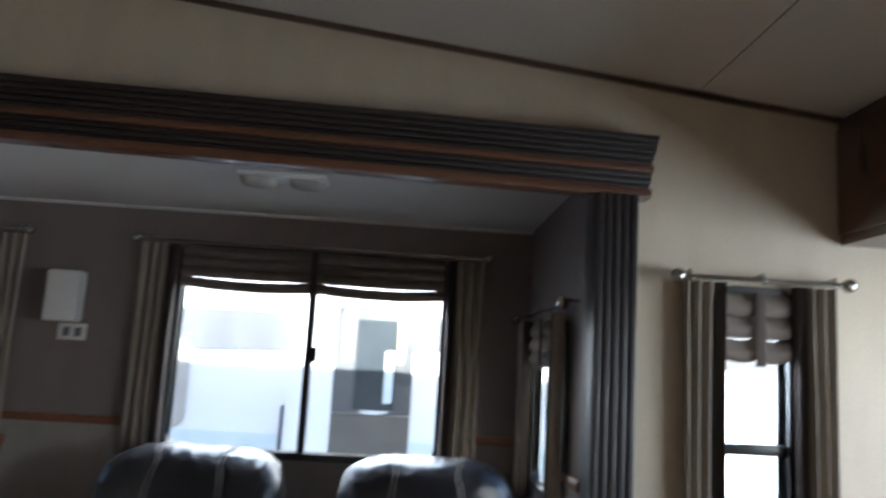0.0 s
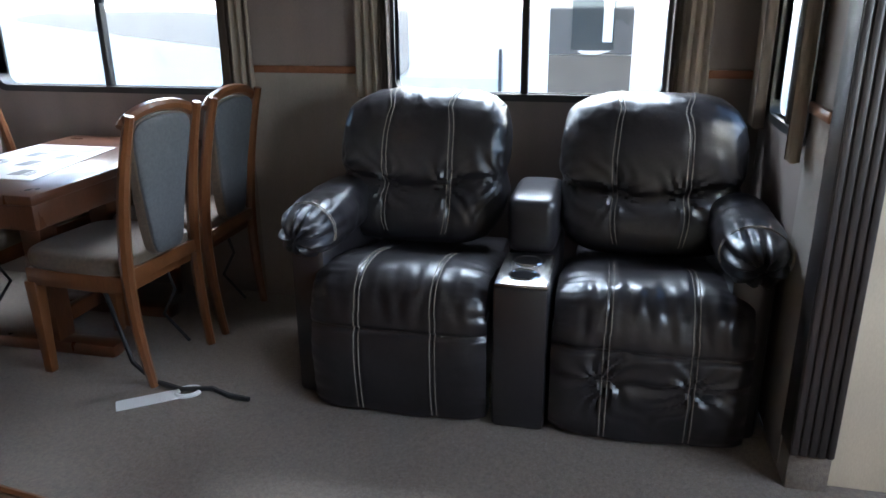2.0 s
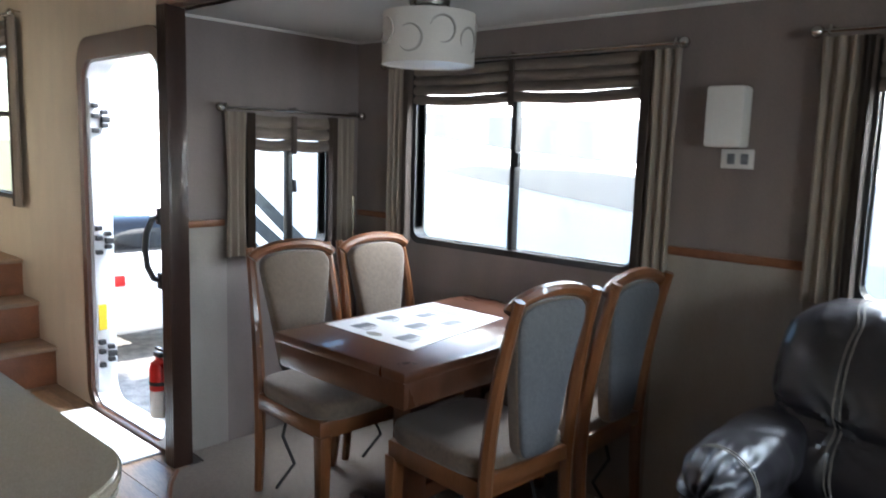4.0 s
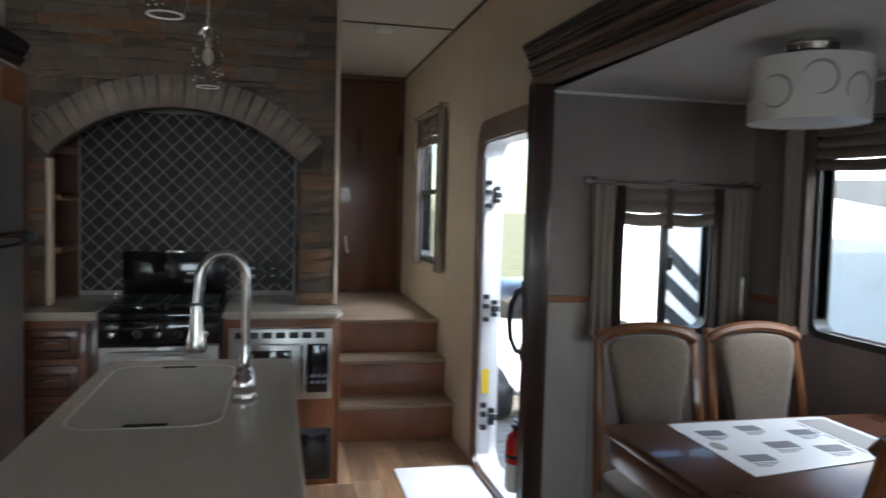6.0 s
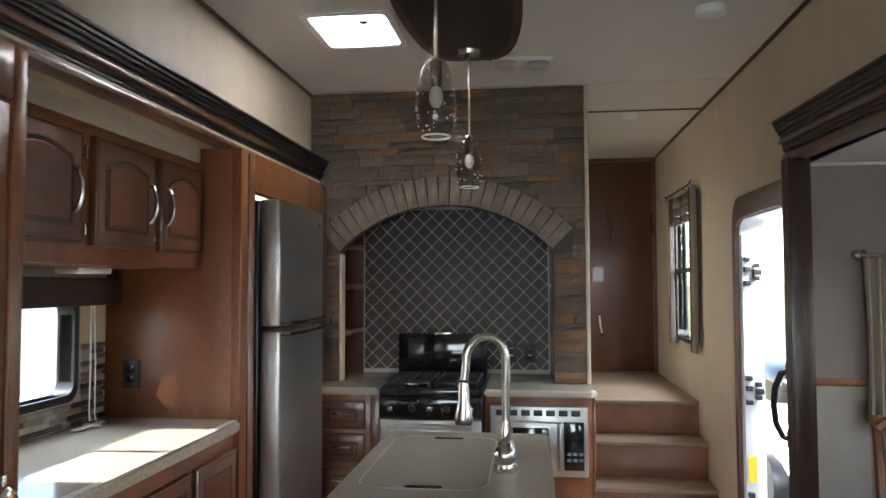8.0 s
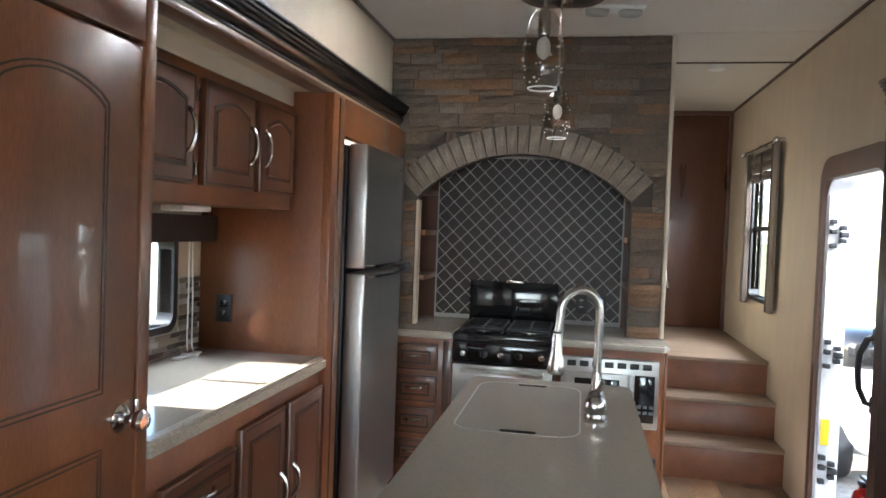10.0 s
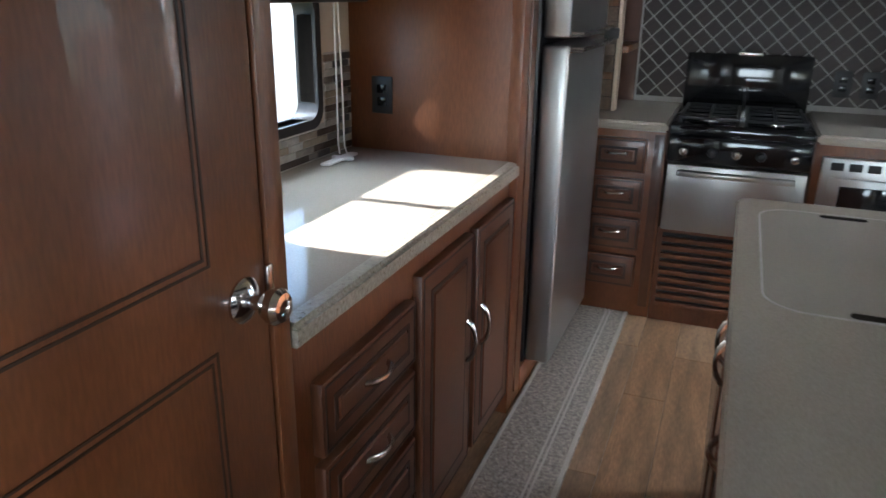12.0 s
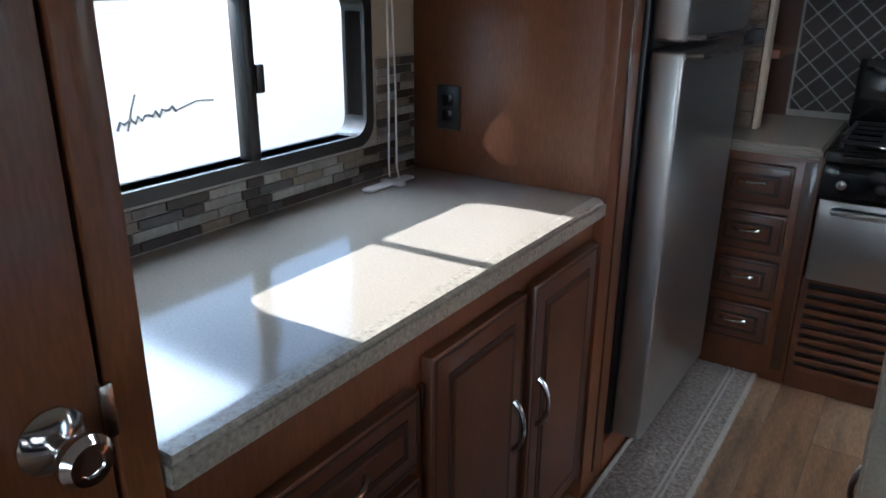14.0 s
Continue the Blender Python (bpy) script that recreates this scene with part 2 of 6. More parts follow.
PANE = clear_glass("window_glass", (0.93, 0.95, 0.95))
SEEDED = clear_glass("seeded_pendant_glass", (0.93, 0.92, 0.90), 0.12)


def diffuser(name, c):
    m = bpy.data.materials.new(name)
    m.use_nodes = True
    N, L = m.node_tree.nodes, m.node_tree.links
    N.remove(N["Principled BSDF"])
    t, d, mx = N.new("ShaderNodeBsdfTranslucent"), N.new("ShaderNodeBsdfDiffuse"), N.new("ShaderNodeMixShader")
    t.inputs[0].default_value, d.inputs[0].default_value = (*c, 1), (*c, 1)
    mx.inputs[0].default_value = 0.25
    L.new(t.outputs[0], mx.inputs[1]), L.new(d.outputs[0], mx.inputs[2]), L.new(mx.outputs[0], N["Material Output"].inputs[0])
    return m


SKYLITE = diffuser("skylight_acrylic", (0.9, 0.9, 0.9))

# ---- mesh helpers ----
FX = Matrix(((0, 0, 1, 0), (1, 0, 0, 0), (0, 1, 0, 0), (0, 0, 0, 1)))    # u->y, v->z, out->+x
FY = Matrix(((1, 0, 0, 0), (0, 0, -1, 0), (0, 1, 0, 0), (0, 0, 0, 1)))   # u->x, v->z, out->-y
FNX = Matrix(((0, 0, -1, 0), (-1, 0, 0, 0), (0, 1, 0, 0), (0, 0, 0, 1)))  # u->-y, v->z, out->-x


def at(x, y, z):
    return Matrix.Translation((x, y, z))


def root_of(ob):
    while ob.parent:
        ob = ob.parent
    return ob


def thing(name, base, label, category, group="", kind=""):
    e = new(name)
    e.empty_display_size = 0.1
    e.matrix_basis = Matrix.Translation(base)
    return tagged(e, label, category, group, kind)


def smooth(me, deg=35):
    me.polygons.foreach_set("use_smooth", [True] * len(me.polygons))
    me.set_sharp_from_angle(angle=radians(deg))


def part(name, bm, material, parent=None, label="", flat=False):
    """Links a bmesh, built in world coordinates, as one mesh under a thing or a part."""
    if parent is not None:
        bmesh.ops.translate(bm, verts=bm.verts, vec=-root_of(parent).matrix_basis.translation)
    me = bpy.data.meshes.new(name)
    bm.to_mesh(me)
    bm.free()
    me.materials.append(material)
    if not flat:
        smooth(me)
    ob = new(name, me)
    if parent is not None:
        ob.parent = parent
    if label:
        ob["label"] = label
    return ob


def bx(bm, x0, x1, y0, y1, z0, z1, bevel=0.0, M=None, seg=2):
    r = bmesh.ops.create_cube(bm, size=1)
    vs = r["verts"]
    bmesh.ops.transform(bm, verts=vs, matrix=Matrix.LocRotScale(((x0 + x1) / 2, (y0 + y1) / 2, (z0 + z1) / 2), None, (abs(x1 - x0), abs(y1 - y0), abs(z1 - z0))))
    if M is not None:
        bmesh.ops.transform(bm, verts=vs, matrix=M)
        if M.to_3x3().determinant() < 0:
            bmesh.ops.reverse_faces(bm, faces=list({f for v in vs for f in v.link_faces}))
    if bevel:
        bmesh.ops.bevel(bm, geom=list({e for v in vs for e in v.link_edges}), offset=bevel, segments=seg, affect="EDGES", profile=0.5)
    return bm


def B(*a, **k):
    return bx(bmesh.new(), *a, **k)


def tube(bm, pts, r, n=8, caps=True):
    """A round bar along points; r may be a list."""
    pts = [Vector(p) for p in pts]
    rs = r if isinstance(r, (list, tuple)) else [r] * len(pts)
    rings, up = [], None
    for i, p in enumerate(pts):
        d = (pts[min(i + 1, len(pts) - 1)] - pts[max(i - 1, 0)]).normalized()
        if up is None:
            up = d.orthogonal().normalized()
        up = (up - d * up.dot(d)).normalized()
        s = d.cross(up)
        rings.append([bm.verts.new(p + (up * math.cos(a) + s * math.sin(a)) * rs[i]) for a in (2 * math.pi * k / n for k in range(n))])
    for a, b in zip(rings, rings[1:]):
        for k in range(n):
            bm.faces.new((a[k], a[(k + 1) % n], b[(k + 1) % n], b[k]))
    if caps:
        bm.faces.new(rings[0][::-1]), bm.faces.new(rings[-1])
    return bm


def lathe(bm, profile, M, n=24, caps=True):
    """Turns (radius, height) pairs round the local z axis of M."""
    rings = [[bm.verts.new(M @ Vector((r * math.cos(2 * math.pi * k / n), r * math.sin(2 * math.pi * k / n), z))) for k in range(n)] for r, z in profile]
    for a, b in zip(rings, rings[1:]):
        for k in range(n):
            bm.faces.new((a[k], a[(k + 1) % n], b[(k + 1) % n], b[k]))
    if caps:
        bm.faces.new(rings[0][::-1]), bm.faces.new(rings[-1])
    return bm


def prism(bm, poly, w0, w1, M=None):
    """A flat outline (u, v) extruded along the local third axis."""
    M = M or Matrix.Identity(4)
    a = [bm.verts.new(M @ Vector((u, v, w0))) for u, v in poly]
    b = [bm.verts.new(M @ Vector((u, v, w1))) for u, v in poly]
    fs = [bm.faces.new(a[::-1]), bm.faces.new(b)]
    for i in range(len(poly)):
        j = (i + 1) % len(poly)
        fs.append(bm.faces.new((a[i], a[j], b[j], b[i])))
    bmesh.ops.recalc_face_normals(bm, faces=fs)
    return bm


def round_rect(u0, u1, v0, v1, r, n=6):
    pts = []
    for cx, cy, a0 in ((u1 - r, v1 - r, 0), (u0 + r, v1 - r, 90), (u0 + r, v0 + r, 180), (u1 - r, v0 + r, 270)):
        pts += [(cx + r * math.cos(radians(a0 + 90 * k / n)), cy + r * math.sin(radians(a0 + 90 * k / n))) for k in range(n + 1)]
    return pts


def ring_prism(bm, outer, inner, w0, w1, M):
    """A frame between two outlines of equal point count."""
    n = len(outer)
    v = [[bm.verts.new(M @ Vector((p[0], p[1], w))) for p in o] for o, w in ((outer, w0), (outer, w1), (inner, w1), (inner, w0))]
    fs = []
    for a in range(4):
        p, q = v[a], v[(a + 1) % 4]
        for i in range(n):
            j = (i + 1) % n
            fs.append(bm.faces.new((p[i], p[j], q[j], q[i])))
    bmesh.ops.recalc_face_normals(bm, faces=fs)
    return bm


def cushion_point(c, s, p, n):
    m = (abs(p[0]) ** n + abs(p[1]) ** n + abs(p[2]) ** n) ** (1 / n)
    return Vector((c[0] + s[0] * p[0] / m, c[1] + s[1] * p[1] / m, c[2] + s[2] * p[2] / m))


def cushion(bm, c, s, n=4.0, cuts=14, wr=0.0, seed=0.0, shape=None):
    """A stuffed block: a rounded box with folds. c: middle, s: half sizes."""
    vs = bmesh.ops.create_cube(bm, size=2)["verts"]
    es = list({e for v in vs for e in v.link_edges})
    bmesh.ops.subdivide_edges(bm, edges=es, cuts=cuts, use_grid_fill=True)
    for v in bm.verts:
        p = v.co.copy()
        q = cushion_point(c, s, p, n)
        if shape:
            q = shape(q, p)
        if wr:
            out = (q - Vector(c)).normalized()
            k = noise.noise(Vector((q.x * 5 + seed, q.y * 9, q.z * 16))) + 0.5 * noise.noise(Vector((q.x * 22, q.y * 22 + seed, q.z * 30)))
            r1 = noise.noise(Vector((q.x * 7 + seed * 3, q.y * 6 + 2 * q.z, q.z * 11)))
            k -= 0.55 * max(0.0, 1 - abs(r1) / 0.13)
            q += out * k * wr
        v.co = q
    return bm


def wall(name, label, axis, w0, w1, u0, u1, v0, v1, material, holes=()):
    """A wall with thickness w0..w1 along x or y, and rectangular openings (u0, u1, v0, v1) right through it."""
    us = sorted({u0, u1, *[h[0] for h in holes], *[h[1] for h in holes]})
    vs = sorted({v0, v1, *[h[2] for h in holes], *[h[3] for h in holes]})
    bm = bmesh.new()
    keep = {}
    for i in range(len(us) - 1):
        for j in range(len(vs) - 1):
            cu, cv = (us[i] + us[i + 1]) / 2, (vs[j] + vs[j + 1]) / 2
            keep[i, j] = not any(h[0] < cu < h[1] and h[2] < cv < h[3] for h in holes)
    cache = {}

    def vert(i, j, w):
        k = (i, j, w)
        if k not in cache:
            cache[k] = bm.verts.new((w, us[i], vs[j]) if axis == "x" else (us[i], w, vs[j]) if axis == "y" else (us[i], vs[j], w))
        return cache[k]
    for (i, j), k in keep.items():
        if not k:
            continue
        for w in (w0, w1):
            bm.faces.new([vert(i, j, w), vert(i + 1, j, w), vert(i + 1, j + 1, w), vert(i, j + 1, w)])
        for di, dj, a, b in ((-1, 0, (i, j), (i, j + 1)), (1, 0, (i + 1, j), (i + 1, j + 1)), (0, -1, (i, j), (i + 1, j)), (0, 1, (i, j + 1), (i + 1, j + 1))):
            if not keep.get((i + di, j + dj), False):
                bm.faces.new([vert(*a, w0), vert(*b, w0), vert(*b, w1), vert(*a, w1)])
    bmesh.ops.recalc_face_normals(bm, faces=bm.faces)
    ob = part(name, bm, material, flat=True)
    return tagged(ob, label, "ceiling" if axis == "z" else "wall", kind="structure")


def bow_handle(parent, M, length=0.1, upright=False, material=None, sub="handle"):
    """A bowed bar pull on two feet, in the plane of M (u along, out from the face)."""
    bm = bmesh.new()
    pts, rs = [], []
    for k in range(13):
        t = k / 12
        a, o = (t - 0.5) * length, 0.026 * math.sin(math.pi * t) ** 0.6
        pts.append(M @ Vector((0, a, o) if upright else (a, 0, o)))
        rs.append(0.0048 + 0.0028 * abs(2 * t - 1))
    tube(bm, pts, rs, 8)
    return part(sub, bm, material or NICKEL, parent, "brushed nickel bow pull")


def raised_door(parent, M, u0, u1, v0, v1, arch=False, name="door", handle=None, t=0.026, label=""):
    """A raised-panel cabinet door or drawer front, with a dark glazed groove round its field."""
    bm = B(u0, u1, v0, v1, 0, t, 0.006, M)
    d = part(name, bm, WOOD_MID, parent, label)
    part("edge_moulding", ring_prism(bmesh.new(), [(u0 + 0.008, v0 + 0.008), (u1 - 0.008, v0 + 0.008), (u1 - 0.008, v1 - 0.008), (u0 + 0.008, v1 - 0.008)], [(u0 + 0.013, v0 + 0.013), (u1 - 0.013, v0 + 0.013), (u1 - 0.013, v1 - 0.013), (u0 + 0.013, v1 - 0.013)], t - 0.003, t + 0.0015, M), GLAZE, d, "dark glazed edge line")
    w, h = u1 - u0, v1 - v0
    f = min(0.055, w * 0.2, h * 0.28)
    a0, a1, b0, b1 = u0 + f, u1 - f, v0 + f, v1 - f
    r = 0.03 if arch and h > 0.2 else 0.0

    def outline(k):
        top = [(a1 - k - (a1 - a0 - 2 * k) * i / 12, b1 - k - r * (1 - math.sin(math.pi * i / 12))) for i in range(13)] if r else [(a1 - k, b1 - k), (a0 + k, b1 - k)]
        return [(a0 + k, b0 + k), (a1 - k, b0 + k)] + top
    bm = ring_prism(bmesh.new(), outline(-0.004), outline(0.007), t - 0.002, t + 0.002, M)
    part("glazed_groove", bm, GLAZE, d, "dark glazed groove")
    bm = prism(bmesh.new(), outline(0.010), t - 0.004, t + 0.005, M)
    bmesh.ops.bevel(bm, geom=bm.edges, offset=0.003, segments=1, affect="EDGES")
    part("panel", bm, WOOD_MID, d)
    if handle:
        bow_handle(d, M @ at(handle[0], handle[1], t), handle[2], handle[3])
    return d


def window(name, label, M, u0, u1, v0, v1, slider=True, cross=None, depth=0.06):
    """A black-framed caravan window with rounded corners: frame, panes, mullion and latch."""
    w = thing(name, M @ Vector(((u0 + u1) / 2, v0, 0)), label, "window", kind="structure")
    part("frame", ring_prism(bmesh.new(), round_rect(u0 - 0.028, u1 + 0.028, v0 - 0.028, v1 + 0.028, 0.06), round_rect(u0, u1, v0, v1, 0.045), -depth, 0.012, M), FRAME, w)
    c = (u0 + u1) / 2
    if slider:
        part("mullion", B(c - 0.014, c + 0.014, v0, v1, -0.03, 0.008, 0.003, M), FRAME, w)
        part("latch", B(c + 0.012, c + 0.034, (v0 + v1) / 2 - 0.03, (v0 + v1) / 2 + 0.03, -0.01, 0.014, 0.004, M), BLACKP, w)
        spans = ((u0, c, v0, v1), (c, u1, v0, v1))
    elif cross:
        part("transom", B(u0, u1, cross - 0.015, cross + 0.015, -0.03, 0.008, 0.003, M), FRAME, w)
        spans = ((u0, u1, v0, cross), (u0, u1, cross, v1))
    else:
        spans = ((u0, u1, v0, v1),)
    for s in spans:
        p = part("pane", B(s[0], s[1], s[2], s[3], -0.028, -0.024, 0, M), PANE, w)
        p.visible_shadow = False
    return w


def curtain(label, M, u0, u1, v0, v1, tie=0.0, material=None, lining=0.35):
    """A narrow pleated drape, a sheet with thickness and folds, with a darker lining edge."""
    c = thing("curtain", M @ Vector(((u0 + u1) / 2, v0, 0.03)), label, "curtain")
    for nm, a, b, mt in (("drape", u0, u1, material or CURTAIN), ("lining", u0 + (u1 - u0) * (1 if lining > 0 else -abs(lining)), u1 + (u1 - u0) * (lining if lining > 0 else -1), CURTAIN_D)):
        bm = bmesh.new()
        nu, nv = 28, 10
        rows = []
        for off in (0.0, 0.006):
            g = []
            for j in range(nv + 1):
                t = j / nv
                z = v0 + (v1 - v0) * t
                sq = 1 - tie * math.sin(math.pi * min(1, t * 1.1)) * 0.5
                g.append([bm.verts.new(M @ Vector((a + (b - a) * (0.5 + (i / nu - 0.5) * sq), z, 0.035 + off + 0.013 * math.sin(i / nu * 5.5 * math.pi + 0.4 * math.sin(3 * t))))) for i in range(nu + 1)])
            rows.append(g)
        f0 = [bm.faces.new((rows[k][j][i], rows[k][j][i + 1], rows[k][j + 1][i + 1], rows[k][j + 1][i])) for k in (0, 1) for j in range(nv) for i in range(nu)]
        for i in range(nu):
            for j in (0, nv):
                bm.faces.new((rows[0][j][i], rows[0][j][i + 1], rows[1][j][i + 1], rows[1][j][i]))
        for j in range(nv):
            for i in (0, nu):
                bm.faces.new((rows[0][j][i], rows[0][j + 1][i], rows[1][j + 1][i], rows[1][j][i]))
        bmesh.ops.recalc_face_normals(bm, faces=bm.faces)
        part(nm, bm, mt, c, "dark brown lining edge" if nm == "lining" else "")
    return c


def rod(label, M, u0, u1, v):
    r = thing("curtain_rod", M @ Vector(((u0 + u1) / 2, v, 0.06)), label, "curtain rod")
    part("bar", tube(bmesh.new(), [M @ Vector((u0, v, 0.06)), M @ Vector((u1, v, 0.06))], 0.006, 8), NICKEL, r)
    for u, s in ((u0, -1), (u1, 1)):
        part("finial", cushion(bmesh.new(), M @ Vector((u + s * 0.015, v, 0.06)), (0.02, 0.02, 0.02), 2, 5), NICKEL, r, "nickel knob end")
    for u in (u0 + 0.02, (u0 + u1) / 2, u1 - 0.02):
        bm = tube(bmesh.new(), [M @ Vector((u, v + 0.012, 0)), M @ Vector((u, v + 0.016, 0.05)), M @ Vector((u, v - 0.01, 0.066))], 0.005, 6)
        part("bracket", bm, NICKEL, r)
    return r


def roman_shade(label, M, u0, u1, v0, v1, folds=4):
    s = thing("roman_shade", M @ Vector(((u0 + u1) / 2, v0, 0.02)), label, "window shade")
    h = (v1 - v0) / folds
    for i in range(folds):
        bm = bmesh.new()
        poly = []
        for k in range(7):
            t = k / 6
            poly.append((0.012 + 0.022 * math.sin(math.pi * (1 - t) * 0.75), v0 + h * (i + t)))
        ring = []
        nu = 10
        g = []
        for q in range(nu + 1):
            t = q / nu
            sag = -0.012 * math.sin(math.pi * ((2 * t) % 1)) if i == 0 else -0.006 * math.sin(math.pi * ((2 * t) % 1))
            g.append([bm.verts.new(M @ Vector((u0 + (u1 - u0) * t, v + sag, o))) for o, v in poly] + [bm.verts.new(M @ Vector((u0 + (u1 - u0) * t, v + sag, 0.004))) for o, v in (poly[-1], poly[0])])
        n = len(g[0])
        for a, b in zip(g, g[1:]):
            for k in range(n):
                bm.faces.new((a[k], a[(k + 1) % n], b[(k + 1) % n], b[k]))
        bm.faces.new(g[0]), bm.faces.new(g[-1][::-1])
        bmesh.ops.recalc_face_normals(bm, faces=bm.faces)
        part("fold", bm, SHADE, s)
    c = (u0 + u1) / 2
    part("strap", B(c - 0.014, c + 0.014, v0 - 0.02, v1, 0.036, 0.042, 0.002, M), CURTAIN_D, s, "dark brown centre strap")
    return s


def crown(name, label, M, u0, u1, v0, v1, out, sag=0.0):
    """A fluted dark header with two wood beads, as a run of stepped mouldings."""
    c = thing(name, M @ Vector(((u0 + u1) / 2, v0, 0)), label, "trim", kind="structure")
    h = v1 - v0
    steps = [(0.0, 0.16, 0.62, HEADBEAD, "wood_bead"), (0.16, 0.24, 0.50, ESPRESSO, "flute"), (0.24, 0.33, 0.58, ESPRESSO, "flute"), (0.33, 0.42, 0.62, ESPRESSO, "flute"),
             (0.42, 0.54, 0.74, HEADBEAD, "wood_bead"), (0.54, 0.63, 0.66, ESPRESSO, "flute"), (0.63, 0.72, 0.76, ESPRESSO, "flute"), (0.72, 0.81, 0.85, ESPRESSO, "flute"), (0.81, 0.90, 0.93, ESPRESSO, "flute"), (0.90, 1.0, 1.0, ESPRESSO, "cap")]
    for a, b, o, m, nm in steps:
        bm = B(u0 - 0.02 * o, u1 + 0.02 * o, v0 + h * a + 0.0006, v0 + h * b, -0.002, out * o, 0.004, M)
        for v in bm.verts:
            v.co.z += sag * (v.co.y + 0.95)
        part(nm, bm, m, c)
    return c


def pillar(label, x0, x1, y0, y1, z1, m=None, z0=0.0):
    p = thing("trim_pillar", ((x0 + x1) / 2, (y0 + y1) / 2, 0), label, "trim", kind="structure")
    part("core", B(x0 + 0.006, x1, y0, y1, z0, z1, 0.003), m or ESPRESSO, p)
    n = 5
    for i in range(n):
        a = y0 + (y1 - y0) * (i + 0.12) / n
        part("flute", B(x0, x0 + 0.008, a, a + (y1 - y0) / n * 0.76, z0, z1, 0.003), m or ESPRESSO, p)
    return p

# ---- the large structure ----
XR, XL, ZC = 1.13, -1.17, 2.49
SB, SY0, SY1, SZ = 2.14, -4.70, -0.94, 1.89      # dinette slide: back wall, ends, ceiling
KB, KY0, KY1 = -1.65, -3.20, 0.10                 # kitchen slide
T = 0.05
W1, W2 = (-2.52, -1.37, 0.95, 1.72), (-4.34, -3.29, 0.95, 1.72)
EW = (1.51, 1.93, 0.89, 1.46)
EWR = (1.42, 1.93, 0.93, 1.46)
LW = (-2.165, -1.435, 1.005, 1.345)
HW = (0.86, 1.50, 1.03, 2.0)
RW = (-5.24, -5.06, 0.75, 1.56)
DOOR = (-0.89, -0.085, 0.02, 1.755)

floor = tagged(part("floor", bx(B(XL - T, XR + T, -6.2, 2.5, -0.06, -0.006), XR + T, SB + T, SY0 - T, SY1 + T, -0.06, -0.006), MORTAR, flat=True), "dark sub-floor under vinyl planks and carpet", "floor", kind="structure")
wall("wall_right", "cream wallboard side wall with door and slide openings", "x", XR, XR + T, -6.2, 2.5, 0.0, ZC, CREAM,
     [(SY0, SY1, -0.1, SZ), DOOR, HW, RW])
wall("wall_left", "cream wallboard side wall over the kitchen slide", "x", XL - T, XL, -6.2, 2.5, 0.0, ZC, CREAM, [(KY0, KY1, -0.1, 2.0)])
wall("wall_rear", "plain cream rear wall", "y", -6.25, -6.2, XL - T, XR + T, 0, ZC, CREAM, [(-0.85, 0.85, 0.95, 1.68)])
wall("wall_front", "cream wall round the hall door", "y", 2.5, 2.55, XL - T, XR + T, 0, ZC, CREAM)
wall("ceiling", "off-white panelled ceiling with a skylight opening", "z", ZC, ZC + 0.06, XL - T, XR + T, -1.95, 2.55, CEIL, [(-0.82, -0.50, -1.20, -0.82)])
wall("wall_slide_back", "taupe wallboard with two wide windows", "x", SB, SB + T, SY0 - T, SY1 + T, 0, SZ + 0.1, TAUPE, [W1, W2])
wall("wall_slide_front", "taupe wallboard slide end with a small window", "y", SY1, SY1 + T, XR + T, SB, 0, SZ + 0.1, TAUPE, [EW])
wall("wall_slide_rear", "taupe wallboard slide end with a small window", "y", SY0 - 0.022, SY0, XR + T, SB, 0, SZ + 0.1, TAUPE, [EWR])
wall("ceiling_slide", "off-white low ceiling of the dinette slide", "z", SZ, SZ + 0.06, XR + 0.004, SB, SY0, SY1, CEILS)
wall("wall_kitchen_back", "cream wallboard behind the counter with a window", "x", KB - T, KB, KY0 - T, KY1 + T, 0, 2.06, CREAM, [LW])
wall("wall_kitchen_end", "plain slide end wall", "y", KY1, KY1 + T, KB, XL - T, 0, 2.06, CREAM)
wall("wall_kitchen_rear", "plain slide end wall", "y", KY0 - T, KY0, KB, XL - T, 0, 2.06, CREAM)
wall("ceiling_kitchen", "cream soffit over the kitchen counter", "z", 1.965, 2.0, KB, XL + 0.06, KY0, KY1 - 0.1, CREAM)
wall("wall_hall", "wood-panelled wall beside the stairs", "x", 0.30, 0.355, 0.06, 2.5, 0, ZC, CREAM)
wall("wall_bath", "plain partition behind the range recess", "y", 0.42, 0.47, XL, 0.30, 0, ZC, TAUPE)

# wainscot, rails and battens
for nm, b in (("wainscot_back", (SB - 0.006, SB - 0.0005, -3.13, -2.63, 0, 1.02)), ("wainscot_front", (XR + T, 1.38, SY1 - 0.006, SY1 - 0.0005, 0, 1.01)),
              ("wainscot_rear", (XR + T, 1.40, SY0 + 0.0005, SY0 + 0.006, 0, 1.01))):
    tagged(part(nm, B(*b), TAUPE_LT, flat=True), "lighter grey lower wallboard", "wallboard", kind="structure")
for b in ((SB - 0.018, SB, -3.15, -2.62, 1.02, 1.052), (XR + T, 1.37, SY1 - 0.016, SY1, 1.005, 1.037), (XR + T, 1.39, SY0, SY0 + 0.016, 1.005, 1.037), (1.98, SB - 0.02, SY1 - 0.016, SY1, 1.005, 1.037),
          (SB - 0.018, SB, -4.68, -4.46, 1.02, 1.052), (SB - 0.018, SB, -1.22, -0.96, 1.02, 1.052)):
    tagged(part("chair_rail", B(*b, 0.006), WOODH), "narrow reddish-brown wooden chair rail", "trim", kind="structure")
# the ceiling falls towards the rear
CB, SLOPE = -1.95, 0.115


